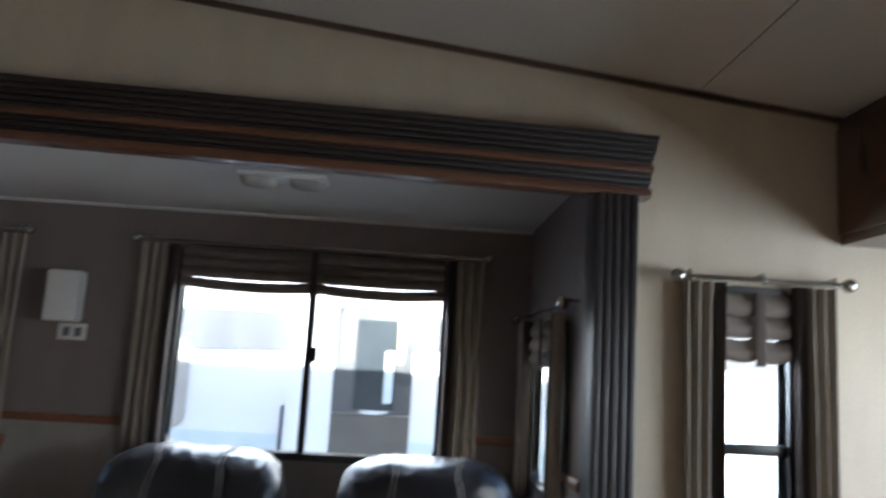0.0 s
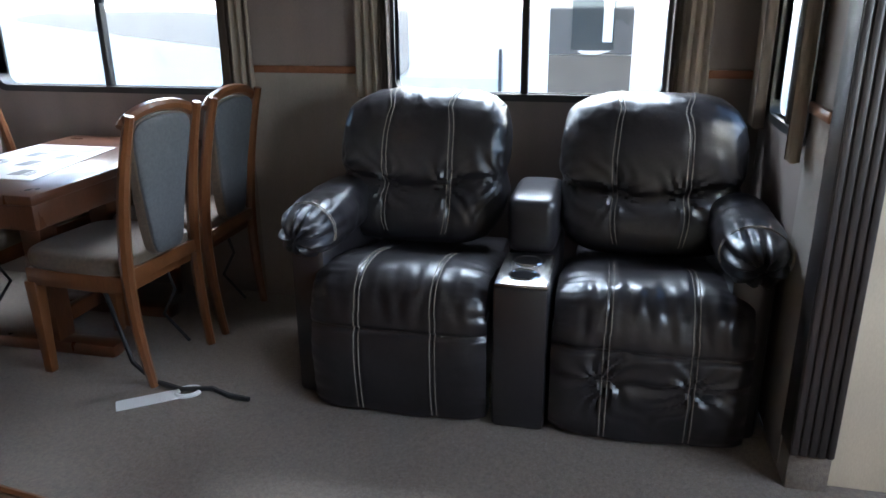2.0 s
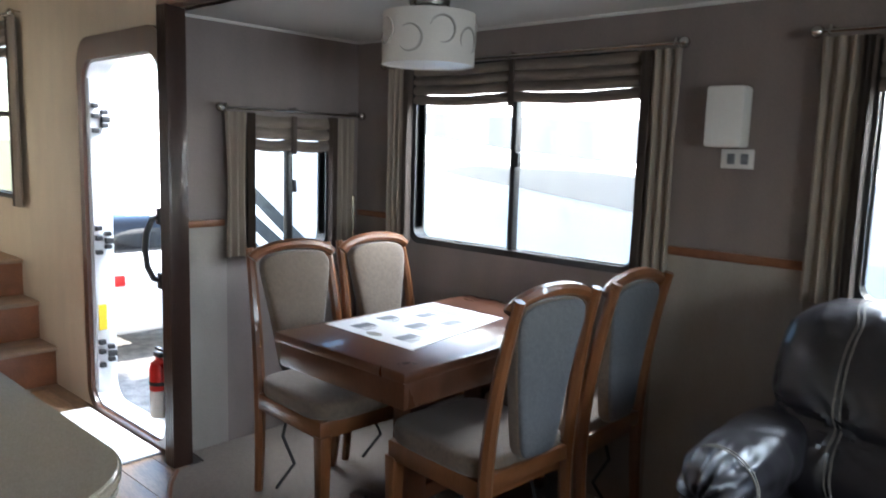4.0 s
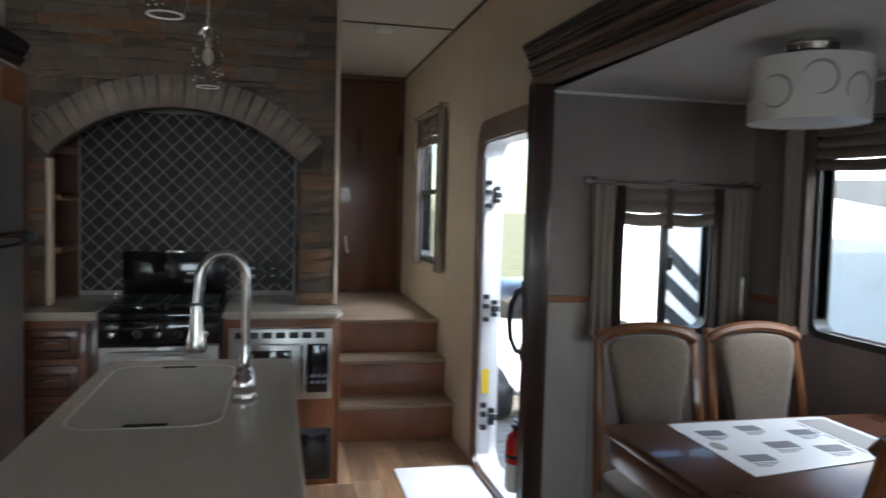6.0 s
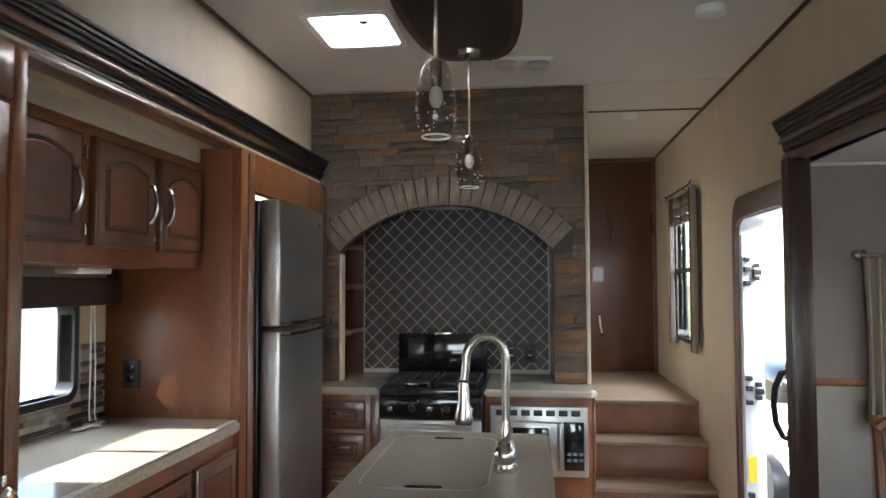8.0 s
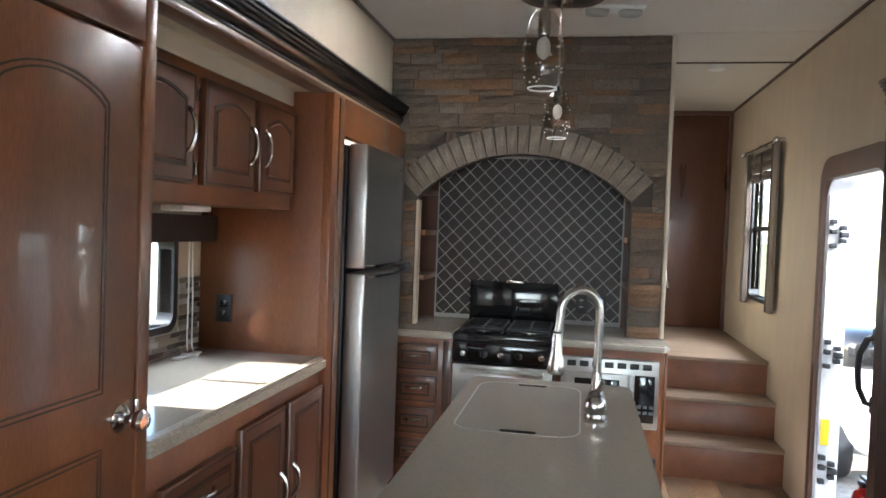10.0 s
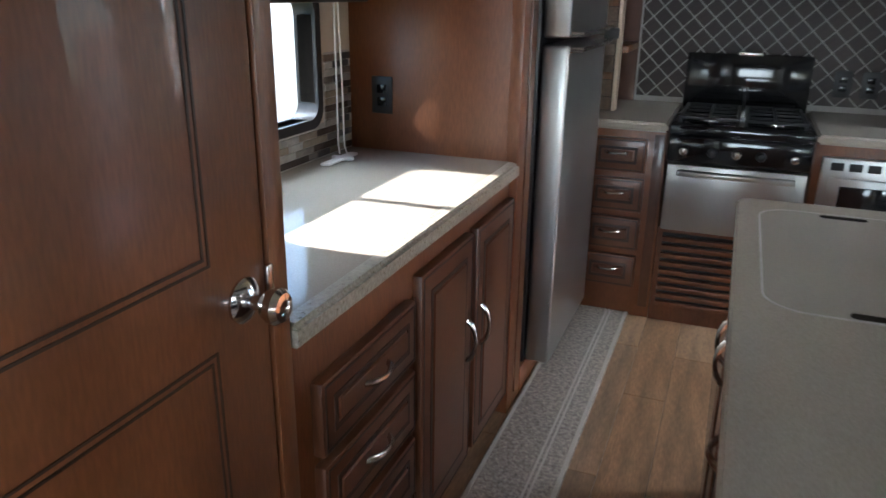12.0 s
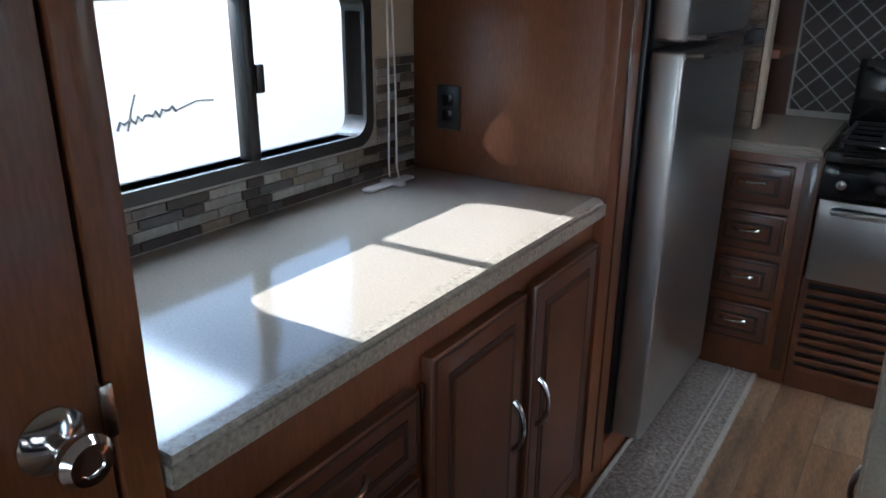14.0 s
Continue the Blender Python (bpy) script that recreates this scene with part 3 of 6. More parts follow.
def zc(y):
    return ZC - SLOPE * max(0.0, CB - y)


MS = Matrix(((0, 0, 1, 0), (1, 0, 0, 0), (0, 1, 0, 0), (0, 0, 0, 1)))
tagged(part("ceiling_rear", prism(bmesh.new(), [(CB, ZC), (CB, ZC + 0.06), (-6.25, ZC + 0.06), (-6.25, zc(-6.25))], XL - T, XR + T, MS), CEIL, flat=True), "off-white ceiling falling gently towards the rear", "ceiling", kind="structure")
for x0, y1 in ((XR - 0.012, 2.4), (XL, 0.0)):
    tagged(part("trim", B(x0, x0 + 0.012, CB, y1, ZC - 0.016, ZC, 0.002), BROWNLINE), "thin dark brown batten along the ceiling", "trim", kind="structure")
    tagged(part("trim", prism(bmesh.new(), [(CB, ZC - 0.016), (CB, ZC), (-6.2, zc(-6.2)), (-6.2, zc(-6.2) - 0.016)], x0, x0 + 0.012, MS), BROWNLINE), "thin dark brown batten along the ceiling", "trim", kind="structure")
tagged(part("trim", B(0.36, XR - 0.014, 0.62, 0.636, ZC - 0.008, ZC, 0.002), BROWNLINE), "thin dark brown batten across the ceiling", "trim", kind="structure")
for y in (-5.0, -3.7, -0.05):
    tagged(part("ceiling_seam", B(XL + 0.02, XR - 0.02, y, y + 0.012, zc(y) - 0.003, zc(y) + 0.002), CEIL, flat=True), "flat ceiling joint strip", "trim", kind="structure")
for b in ((SB - 0.012, SB, SY0, SY1, SZ - 0.012, SZ), (XR + T, SB - 0.014, SY1 - 0.012, SY1, SZ - 0.012, SZ)):
    tagged(part("trim", B(*b, 0.002), CEILS), "white cove strip round the slide ceiling", "trim", kind="structure")

# slide headers and pillars
crown("trim_header_right", "fluted espresso and cherry header over the slide opening", FNX @ at(0, 0, -XR), 0.965, 4.83, 1.895, 2.062, 0.092, 0.023)
crown("trim_header_left", "fluted espresso and cherry header over the kitchen", FX @ at(0, 0, XL), -5.6, 0.02, 1.955, 2.105, 0.11)
pillar("dark brown pillar at the front of the slide", 1.065, 1.15, -1.045, -0.965, 1.899, PILLARW)
pillar("fluted espresso pillar at the rear of the slide", 1.065, 1.18, -4.806, -4.690, 1.812, PILLARD, 0.125)
tagged(part("trim_kick", B(1.085, 1.18, -4.806, -4.695, 0.0, 0.124, 0.006), CARPET), "carpeted kick under the slide pillar", "trim", kind="structure")
tagged(part("trim_rear_reveal", B(1.18, 1.20, -4.80, -4.723, 0, SZ, 0.002), ESPRESSO), "dark slide edge board", "trim", kind="structure")

# carpet with a curved edge, over the vinyl
tagged(part("carpet", prism(bmesh.new(), [(1.06, -1.08), (0.98, -1.18), (0.88, -1.36), (0.78, -1.66), (0.69, -2.05), (0.62, -2.5), (0.56, -3.0), (0.52, -3.6), (0.5, -6.1), (1.12, -6.1), (1.12, -4.81), (1.21, -4.69), (2.135, -4.69), (2.135, -0.95), (1.2, -0.95), (1.19, -1.07)], -0.006, 0.008), CARPET), "short beige-brown cut-pile carpet", "carpet", kind="structure")
tagged(part("carpet_edge", tube(bmesh.new(), [(1.06, -1.08, 0.004), (0.98, -1.18, 0.004), (0.88, -1.36, 0.004), (0.78, -1.66, 0.004), (0.69, -2.05, 0.004), (0.62, -2.5, 0.004), (0.56, -3.0, 0.004), (0.52, -3.6, 0.004), (0.5, -6.1, 0.004)], 0.011, 6), WOODH), "rounded brown carpet edging strip", "trim", kind="structure")

# skylight
sl = thing("skylight", (-0.66, -1.01, ZC), "bright white square skylight with rounded corners", "skylight", kind="structure")
part("rim", ring_prism(bmesh.new(), round_rect(-0.85, -0.47, -1.23, -0.79, 0.03), round_rect(-0.82, -0.50, -1.20, -0.82, 0.03), ZC - 0.006, ZC + 0.03, Matrix.Identity(4)), WHITEP, sl)
part("diffuser", prism(bmesh.new(), round_rect(-0.82, -0.50, -1.20, -0.82, 0.03), ZC + 0.002, ZC + 0.010), SKYLITE, sl)
part("knob", lathe(bmesh.new(), [(0.012, ZC - 0.014), (0.020, ZC - 0.012), (0.020, ZC + 0.002)], at(-0.60, -1.13, 0), 12), BLACKP, sl)

# windows
window("window_1", "wide black-framed sliding window over the dinette", FNX @ at(0, 0, -SB), -W1[1], -W1[0], W1[2], W1[3])
window("window_2", "wide black-framed sliding window behind the recliners", FNX @ at(0, 0, -SB), -W2[1], -W2[0], W2[2], W2[3])
window("window_3", "small black-framed slider in the slide end", FY @ at(0, 0, -SY1), *EW)
FYB = Matrix(((-1, 0, 0, 0), (0, 0, 1, 0), (0, 1, 0, 0), (0, 0, 0, 1)))     # u->-x, v->z, out->+y
window("window_4", "small black-framed slider in the slide end", FYB @ at(0, 0, SY0), -EWR[1], -EWR[0], EWR[2], EWR[3], depth=0.022)
window("window_5", "black-framed slider over the kitchen counter", FX @ at(0, 0, KB), *LW)
window("window_6", "tall black-framed window beside the stairs", FNX @ at(0, 0, -XR), -HW[1], -HW[0], HW[2], HW[3], slider=False, cross=1.5)
window("window_7", "narrow tall black-framed window", FNX @ at(0, 0, -XR), -RW[1], -RW[0], RW[2], RW[3], slider=False, cross=1.15)

# Assumed rear window, never in view; added so lamp light enters from behind.
window("window_8", "assumed wide rear window, out of view, added to let in light", FYB @ at(0, 0, -6.2), -0.85, 0.85, 0.95, 1.68)

# stairs to the hall
for i, (y0, y1, z) in enumerate(((0.42, 0.66, 0.217), (0.66, 0.90, 0.435), (0.90, 2.5, 0.652))):
    s = thing("step", (0.75, y0, 0), "wood-look step with a carpeted tread", "step", "steps to the hall", "structure")
    part("riser", B(0.355, XR, y0 + 0.012, y1 if i < 2 else 2.5, 0, z - 0.024), WOODH, s, flat=True)
    part("tread", B(0.355, XR, y0 - 0.012, (y1 + 0.012) if i < 2 else 2.5, z - 0.024, z, 0.006), mat("tread_vinyl", (0.36, 0.25, 0.17), 0.5, var=0.4, scale=4, stretch=(1, 6, 6), fine=60, bump=0.15) if i == 0 else bpy.data.materials["tread_vinyl"], s)

# hall door
hd = thing("door_1", (0.75, 2.48, 0.652), "closed plain dark-brown hall door", "door", kind="structure")
part("leaf", B(0.40, 1.10, 2.44, 2.49, 0.66, 2.455, 0.003), WOOD_DK, hd)
part("door_handle", tube(bmesh.new(), [(0.64, 2.44, 1.14), (0.64, 2.39, 1.13), (0.645, 2.385, 1.06), (0.66, 2.39, 0.99), (0.665, 2.44, 0.97)], 0.009, 8), NICKEL, hd)
part("frame", bx(bx(B(0.36, 0.40, 2.42, 2.49, 0.652, ZC), 1.10, 1.13, 2.42, 2.49, 0.652, ZC), 0.40, 1.10, 2.42, 2.49, 2.455, ZC), WOOD_DK, hd, flat=True)

# entry doorway with rounded brown surround and the door leaf swung out
ed = thing("door_2", (1.15, -0.545, 0), "open white entry door with black hinges in a rounded brown surround", "door", kind="structure")
MD = FNX @ at(0, 0, -XR)
part("surround", ring_prism(bmesh.new(), round_rect(0.045, 0.93, 0.0, 1.845, 0.13), round_rect(0.095, 0.88, 0.03, 1.74, 0.11), -0.06, 0.02, MD), WOOD_DK, ed)
part("jamb", ring_prism(bmesh.new(), round_rect(0.09, 0.885, 0.025, 1.745, 0.11), round_rect(0.105, 0.87, 0.04, 1.73, 0.10), -0.11, 0.0, MD), ALU, ed, "bright aluminium jamb")
leaf = part("leaf", B(1.20, 1.24, -0.05, 0.66, 0.03, 1.74, 0.012), ALU, ed, "white door leaf folded back outside")
part("edge_seal", B(1.135, 1.20, -0.125, -0.108, 0.06, 1.66, 0.004), ALU, ed)
for z in (0.30, 0.88, 1.48):
    for dz, x in ((0.05, 1.14), (0.0, 1.14), (-0.07, 1.14), (0.02, 1.185), (-0.045, 1.185)):
        part("hinge", B(x, x + 0.03, -0.152, -0.122, z + dz - 0.012, z + dz + 0.012, 0.003), BLACKP, ed)
    part("hinge", B(1.185, 1.225, -0.152, -0.124, z - 0.03, z + 0.0, 0.004), BLACKP, ed)
part("sticker", B(1.145, 1.185, -0.130, -0.1245, 0.41, 0.54), YELLOW, ed, "yellow warning sticker")
gh = thing("grab_handle", (1.10, -0.885, 0.9), "black curved grab handle beside the entry", "grab handle")
part("grip", tube(bmesh.new(), [(1.106, -0.885, 1.055), (1.075, -0.878, 1.045), (1.052, -0.87, 0.985), (1.046, -0.868, 0.915), (1.052, -0.87, 0.845), (1.075, -0.878, 0.79), (1.106, -0.885, 0.78)], 0.013, 10), BLACKP, gh)
for z in (1.055, 0.78):
    part("mount", B(1.092, 1.112, -0.905, -0.868, z - 0.035, z + 0.035, 0.006), BLACKP, gh)

# ---- outdoors ----
gm = bmesh.new()
bx(gm, -400, 400, -400, 400, -1.0, -0.85)
tagged(part("ground", gm, GRASS, flat=True), "dry patchy grass ground", "ground", kind="structure")
tagged(part("gravel_pad", B(1.6, 9.0, -9, 14, -0.86, -0.845), GRAVEL, flat=True), "pale gravel parking strip", "ground", kind="structure")


def trailer(label, x0, x1, y0, y1, z1, side, seed):
    """A parked white camper: body, stripes, windows, door recess and wheels on its seen side."""
    t = thing("parked_trailer", ((x0 + x1) / 2, (y0 + y1) / 2, -0.85), label, "trailer")
    part("body", B(x0, x1, y0, y1, -0.35, z1, 0.12, seg=3), BODYW, t)
    part("chassis", B(x0 + 0.2, x1 - 0.2, y0 + 0.2, y1 - 0.2, -0.55, -0.35), BODYG, t)
    part("leg", B(x0 + 0.3, x1 - 0.3, y0 + 0.5, y0 + 0.6, -0.85, -0.5), BODYG, t)
    for yy in ((y0 + y1) / 2 - 0.5, (y0 + y1) / 2 + 0.5):
        w = part("wheel", lathe(bmesh.new(), [(0.36, -0.1), (0.38, -0.06), (0.38, 0.06), (0.36, 0.1)], at(x0 + 0.12 if side < 0 else x1 - 0.12, yy, -0.47) @ pose(0, 0, 0, 0, 90, 0), 20), BLACKP, t)
    return t


def stripe(t, x, pts, m, nm="stripe"):
    """A painted band on a flank, thin and proud of it."""
    part(nm, prism(bmesh.new(), pts, 0, 0.008, Matrix(((0, 0, -1, x), (1, 0, 0, 0), (0, 1, 0, 0), (0, 0, 0, 1)))), m, t)


tr = trailer("white trailer with grey and taupe swooshes, parked alongside", 4.4, 6.8, -9.5, 1.6, 2.7, -1, 1)
BODYC = mat("charcoal_stripe_vinyl", (0.10, 0.105, 0.115), 0.35, var=0.35, scale=1.5, stretch=(1, 3, 0.3), bump=0)
DOORP = mat("grey_door_panel", (0.115, 0.118, 0.12), 0.3, var=0.35, scale=2.5, bump=0)
DOORW = mat("warm_grey_lower_panel", (0.16, 0.145, 0.13), 0.4, var=0.3, scale=3, bump=0)
TAN = mat("tan_pillar", (0.42, 0.33, 0.15), 0.5)
stripe(tr, 4.395, [(-9, 1.40), (-4.3, 1.40), (-3.3, 1.35), (-2.7, 1.32), (-1.1, 1.312), (-0.2, 1.38), (0.7, 1.48), (1.4, 1.58), (1.4, 1.70), (0.65, 1.676), (-1.1, 1.604), (-2.7, 1.613), (-9, 1.68)], BODYC)
stripe(tr, 4.395, [(-2.4, 0.80), (-1.15, 0.99), (-0.38, 1.073), (0.5, 1.17), (0.5, 1.20), (0.0, 1.26), (-0.38, 1.281), (-1.12, 1.229), (-2.4, 1.10)], BODYT)
stripe(tr, 4.395, [(-9, 0.1), (1.4, 0.1), (1.4, 1.10), (0.5, 1.155), (-0.38, 1.058), (-1.15, 0.975), (-2.4, 0.785), (-9, 0.75)], BODYB)
stripe(tr, 4.390, [(-3.72, 0.0), (-3.40, 0.0), (-3.40, 1.69), (-3.72, 1.69)], BODYW, "white_panel")
stripe(tr, 4.388, [(-4.26, 0.95), (-3.712, 0.95), (-3.712, 1.69), (-4.26, 1.69)], DOORP, "door_panel")
stripe(tr, 4.388, [(-4.26, 0.0), (-3.712, 0.0), (-3.712, 0.944), (-4.26, 0.944)], DOORW, "lower_door_panel")
stripe(tr, 4.382, [(-4.14, 0.98), (-3.86, 0.98), (-3.86, 1.60), (-4.14, 1.60)], mat("door_window_glass", (0.06, 0.07, 0.075), 0.1, var=0.3, scale=2, bump=0), "door_window")
for y0, y1 in ((-3.839, -3.763), (-4.204, -4.142)):
    stripe(tr, 4.376, [(y0 + 0.012, 1.30), (y1 - 0.012, 1.30), (y1, 1.36), (y1, 1.66), (y0, 1.66), (y0, 1.36)], TAN, "strip")
stripe(tr, 4.376, [(-4.128, 1.03), (-4.065, 1.03), (-4.065, 1.39), (-4.128, 1.39)], BODYB, "placard")
stripe(tr, 4.376, [(-4.13, 0.975), (-4.02, 0.945), (-3.93, 0.955), (-3.90, 0.975)], BODYW, "handle_plate")
stripe(tr, 4.392, round_rect(-2.72, -2.30, 0.79, 1.40, 0.09), BODYT, "hatch")
stripe(tr, 4.38, [(-3.39, 0.6), (-3.37, 0.6), (-3.37, 0.98), (-3.39, 0.98)], BODYG, "awning_arm")
tr2 = trailer("white trailer with dark diagonal stripes, parked ahead", 5.35, 8.0, 5.5, 9.0, 2.2, -1, 2)
for k in range(3):
    part("stripe", prism(bmesh.new(), [(5.4, 1.0 - 0.42 * k), (5.4, 0.78 - 0.42 * k), (6.6, -0.35 - 0.35 * k), (6.9, -0.35 - 0.35 * k)], -5.49, -5.50, Matrix(((1, 0, 0, 0), (0, 0, -1, 0), (0, 1, 0, 0), (0, 0, 0, 1)))), BODYG, tr2)
tr3 = trailer("white trailer with a dark script line, parked opposite", -6.4, -4.0, -7, 5, 1.88, 1, 3)
script = bmesh.new()
tube(script, [(-3.992, -0.62 + 0.022 * k, 0.62 + 0.045 * abs(math.sin(k * 1.3)) + 0.003 * k) for k in range(18)], 0.008, 6)
tube(script, [(-3.992, -0.56, 0.61), (-3.992, -0.52, 0.73), (-3.992, -0.49, 0.80)], 0.006, 6)
tube(script, [(-3.992, -0.25, 0.68), (-3.992, -0.10, 0.72), (-3.992, 0.02, 0.71)], 0.005, 6)
part("script_line", script, BODYG, tr3, "dark grey handwritten-style line")
part("vent_hatch", prism(bmesh.new(), round_rect(-0.75, -0.45, 1.21, 1.45, 0.06), -3.998, -3.985, Matrix(((0, 0, 1, 0), (1, 0, 0, 0), (0, 1, 0, 0), (0, 0, 0, 1)))), BODYT, tr3)
car = thing("parked_car", (3.1, 3.9, -0.85), "white car with dark glass parked outside the entry", "car")
part("body", cushion(bmesh.new(), (3.1, 4.2, -0.2), (0.75, 1.0, 0.42), 5, 8), BODYW, car)
part("cabin", cushion(bmesh.new(), (3.1, 4.3, 0.3), (0.62, 0.7, 0.28), 4, 8), BLACKG, car, "dark glasshouse")
for x, y in ((2.4, 3.6), (3.8, 3.6), (2.4, 4.9), (3.8, 4.9)):
    part("wheel", lathe(bmesh.new(), [(0.29, -0.09), (0.31, 0), (0.29, 0.09)], at(x, y, -0.54) @ pose(0, 0, 0, 0, 90, 0), 18), BLACKP, car)
part("tail_light", B(2.62, 2.75, 3.19, 3.24, -0.05, 0.06, 0.01), RED, car)
part("tail_light", B(3.45, 3.58, 3.19, 3.24, -0.05, 0.06, 0.01), RED, car)

# ---- window dressing ----
MB, ME, MR, MH = FNX @ at(0, 0, -SB), FY @ at(0, 0, -SY1), FYB @ at(0, 0, SY0), FNX @ at(0, 0, -XR)
for w in (W1, W2):
    roman_shade("gathered taupe roman shade", MB, -w[1], -w[0], 1.575, 1.745)
    curtain("narrow striped taupe side drape", MB, -w[1] - 0.16, -w[1] - 0.05, 0.93, 1.74, 0.2)
    curtain("narrow striped taupe side drape", MB, -w[0] + 0.16, -w[0] + 0.05, 0.93, 1.74, 0.2)
    rod("thin nickel curtain rod", MB, -w[1] - 0.16, -w[0] + 0.16, 1.755)
for M, s in ((ME, 1), (MR, -1)):
    a, b = (EW[0], EW[1]) if s > 0 else (-EWR[1], -EWR[0])
    roman_shade("gathered beige roman shade", M, a, b, 1.345, 1.50, 3)
    curtain("narrow striped taupe side drape", M, a - 0.15, a - 0.04, 0.87, 1.505, 0.3)
    curtain("narrow striped taupe side drape", M, b + (0.15 if s > 0 else 0.07), b + (0.04 if s > 0 else 0.01), 0.87, 1.505, 0.3, lining=0.35 if s > 0 else 0.05)
    rod("nickel curtain rod with round ends", M, a - 0.17, b + 0.17, 1.52)
for w, z, lab in ((HW, 2.03, "beige drape beside the hall window"), (RW, 1.59, "striped taupe drape beside the narrow window")):
    k = 0.10
    roman_shade("gathered shade at the head of the window", MH, -w[1], -w[0], z - 0.20, z - 0.02, 3)
    curtain(lab, MH, -w[1] - k - 0.02, -w[1] - 0.035, w[2] - 0.06, z, 0.2)
    curtain(lab, MH, -w[0] + k + 0.02, -w[0] + 0.035, w[2] - 0.06, z, 0.2)
    rod("nickel curtain rod with round ends", MH, -w[1] - k - 0.03, -w[0] + k + 0.03, z + 0.01)

# ---- dinette ----
tb = thing("dining_table", (1.57, -2.09, 0), "dark cherry dining table with a deep apron", "table")
part("tabletop", B(1.07, 2.09, -2.405, -1.765, 0.70, 0.735, 0.008), WOOD_DK, tb)
part("apron", B(1.085, 2.07, -2.39, -1.78, 0.615, 0.70, 0.004), WOOD_DK, tb)
for x in (1.42, 1.80):
    part("leg", B(x - 0.045, x + 0.045, -2.13, -2.04, 0.06, 0.616, 0.008), WOOD_DK, tb)
    part("foot", B(x - 0.04, x + 0.04, -2.36, -1.80, 0.008, 0.06, 0.012), WOOD_DK, tb)
part("stretcher", B(1.465, 1.755, -2.105, -2.065, 0.10, 0.16, 0.006), WOOD_DK, tb)
pp = thing("printed_sheet", (1.55, -2.0, 0.735), "glossy white printed floor-plan sheet on the table", "paper")
part("sheet", prism(bmesh.new(), [(1.255, -2.25), (1.835, -2.16), (1.835, -1.79), (1.265, -1.80)], 0.7355, 0.7375), PAPER, pp)
for x, y, w, h in ((1.31, -2.15, 0.085, 0.05), (1.31, -1.93, 0.08, 0.05), (1.45, -2.06, 0.09, 0.055), (1.46, -1.90, 0.075, 0.05), (1.58, -2.11, 0.09, 0.055), (1.60, -1.96, 0.08, 0.05)):
    part("print_block", B(x, x + w, y, y + h, 0.7373, 0.7382), INK, pp, "small dark floor-plan picture", flat=True)
    for k in range(3):
        part("text_line", B(x, x + w * (0.95 - 0.2 * k), y - 0.014 - 0.011 * k, y - 0.010 - 0.011 * k, 0.7373, 0.7381), INK, pp, flat=True)
part("print_block", B(1.71, 1.815, -2.13, -1.82, 0.7373, 0.7382), LAMPPAT, pp, "broad grey picture band", flat=True)
for k in range(5):
    part("text_line", B(1.69, 1.695, -2.13 + 0.06 * k, -2.085 + 0.06 * k, 0.7373, 0.7381), INK, pp, flat=True)
part("emblem", prism(bmesh.new(), [(1.30 + 0.02 * math.cos(radians(a)), -2.02 + 0.035 * math.sin(radians(a))) for a in range(0, 360, 20)], 0.7373, 0.7382), LAMPPAT, pp, "grey oval emblem")


def dining_chair():
    """Faces +y, seat middle at the origin: upholstered seat and shield-shaped back in a bowed frame."""
    c = thing("dining_chair", (0, 0, 0), "honey-stained wooden dining chair with taupe upholstered seat and back", "chair", "chairs round the dinette")
    part("seat", cushion(bmesh.new(), (0, 0.02, 0.455), (0.215, 0.225, 0.045), 5, 10, 0.003), FABRIC, c, "taupe padded seat")
    part("seat_frame", B(-0.205, 0.205, -0.19, 0.225, 0.36, 0.425, 0.006), CHAIRW, c)
    for s in (-1, 1):
        bm = B(s * 0.185 - 0.024, s * 0.185 + 0.024, 0.188, 0.236, 0.008, 0.372, 0.004)
        for v in bm.verts:
            k = 0.68 + 0.32 * min(1, v.co.z / 0.3)
            v.co.x, v.co.y = s * 0.185 + (v.co.x - s * 0.185) * k, 0.214 + (v.co.y - 0.214) * k
        part("leg", bm, CHAIRW, c)
        pts = [(s * (0.178 + 0.012 * math.sin(math.pi * t)), -0.20 - 0.055 * (2 * t - 0.8) ** 2 * (1 if t > 0.4 else 0.9) + (0 if t < 0.42 else -0.02 * (t - 0.42)), 0.008 + 0.962 * t) for t in (i / 14 for i in range(15))]
        bm = tube(bmesh.new(), pts, [0.017 + 0.006 * math.sin(math.pi * i / 14) for i in range(15)], 8)
        part("back_post", bm, CHAIRW, c)
    pts = [(0.188 * math.sin(radians(a)), -0.262, 0.93 + 0.05 * math.cos(radians(a * 1.1))) for a in range(-80, 81, 10)]
    bm = tube(bmesh.new(), pts, 0.021, 8)
    part("top_rail", bm, CHAIRW, c)
    part("lower_rail", B(-0.18, 0.18, -0.215, -0.185, 0.40, 0.45, 0.005), CHAIRW, c)

    def lean(q, p):
        t = (q.z - 0.45) / 0.5
        q.y += -0.045 * t * t
        q.x *= 0.48 + 0.54 * max(0, min(1, t)) ** 1.3
        q.z += 0.02 * (1 - (q.x / 0.17) ** 2) if t > 0.7 else 0
        return q
    bk = part("backrest", cushion(bmesh.new(), (0, -0.212, 0.70), (0.17, 0.026, 0.235), 7, 12, 0.0, 0, lean), FABRIC, c, "shield-shaped taupe padded back")
    part("back_cloth", cushion(bmesh.new(), (0, -0.225, 0.70), (0.165, 0.022, 0.23), 7, 10, 0.0, 0, lean), FABRIC_B, bk, "grey cloth on the rear of the back")
    part("strap", tube(bmesh.new(), [(0.12, -0.1, 0.37), (0.13, -0.13, 0.25), (0.11, -0.08, 0.15), (0.14, -0.16, 0.03)], 0.007, 6), CABLE, c, "loose black strap under the seat")
    return c


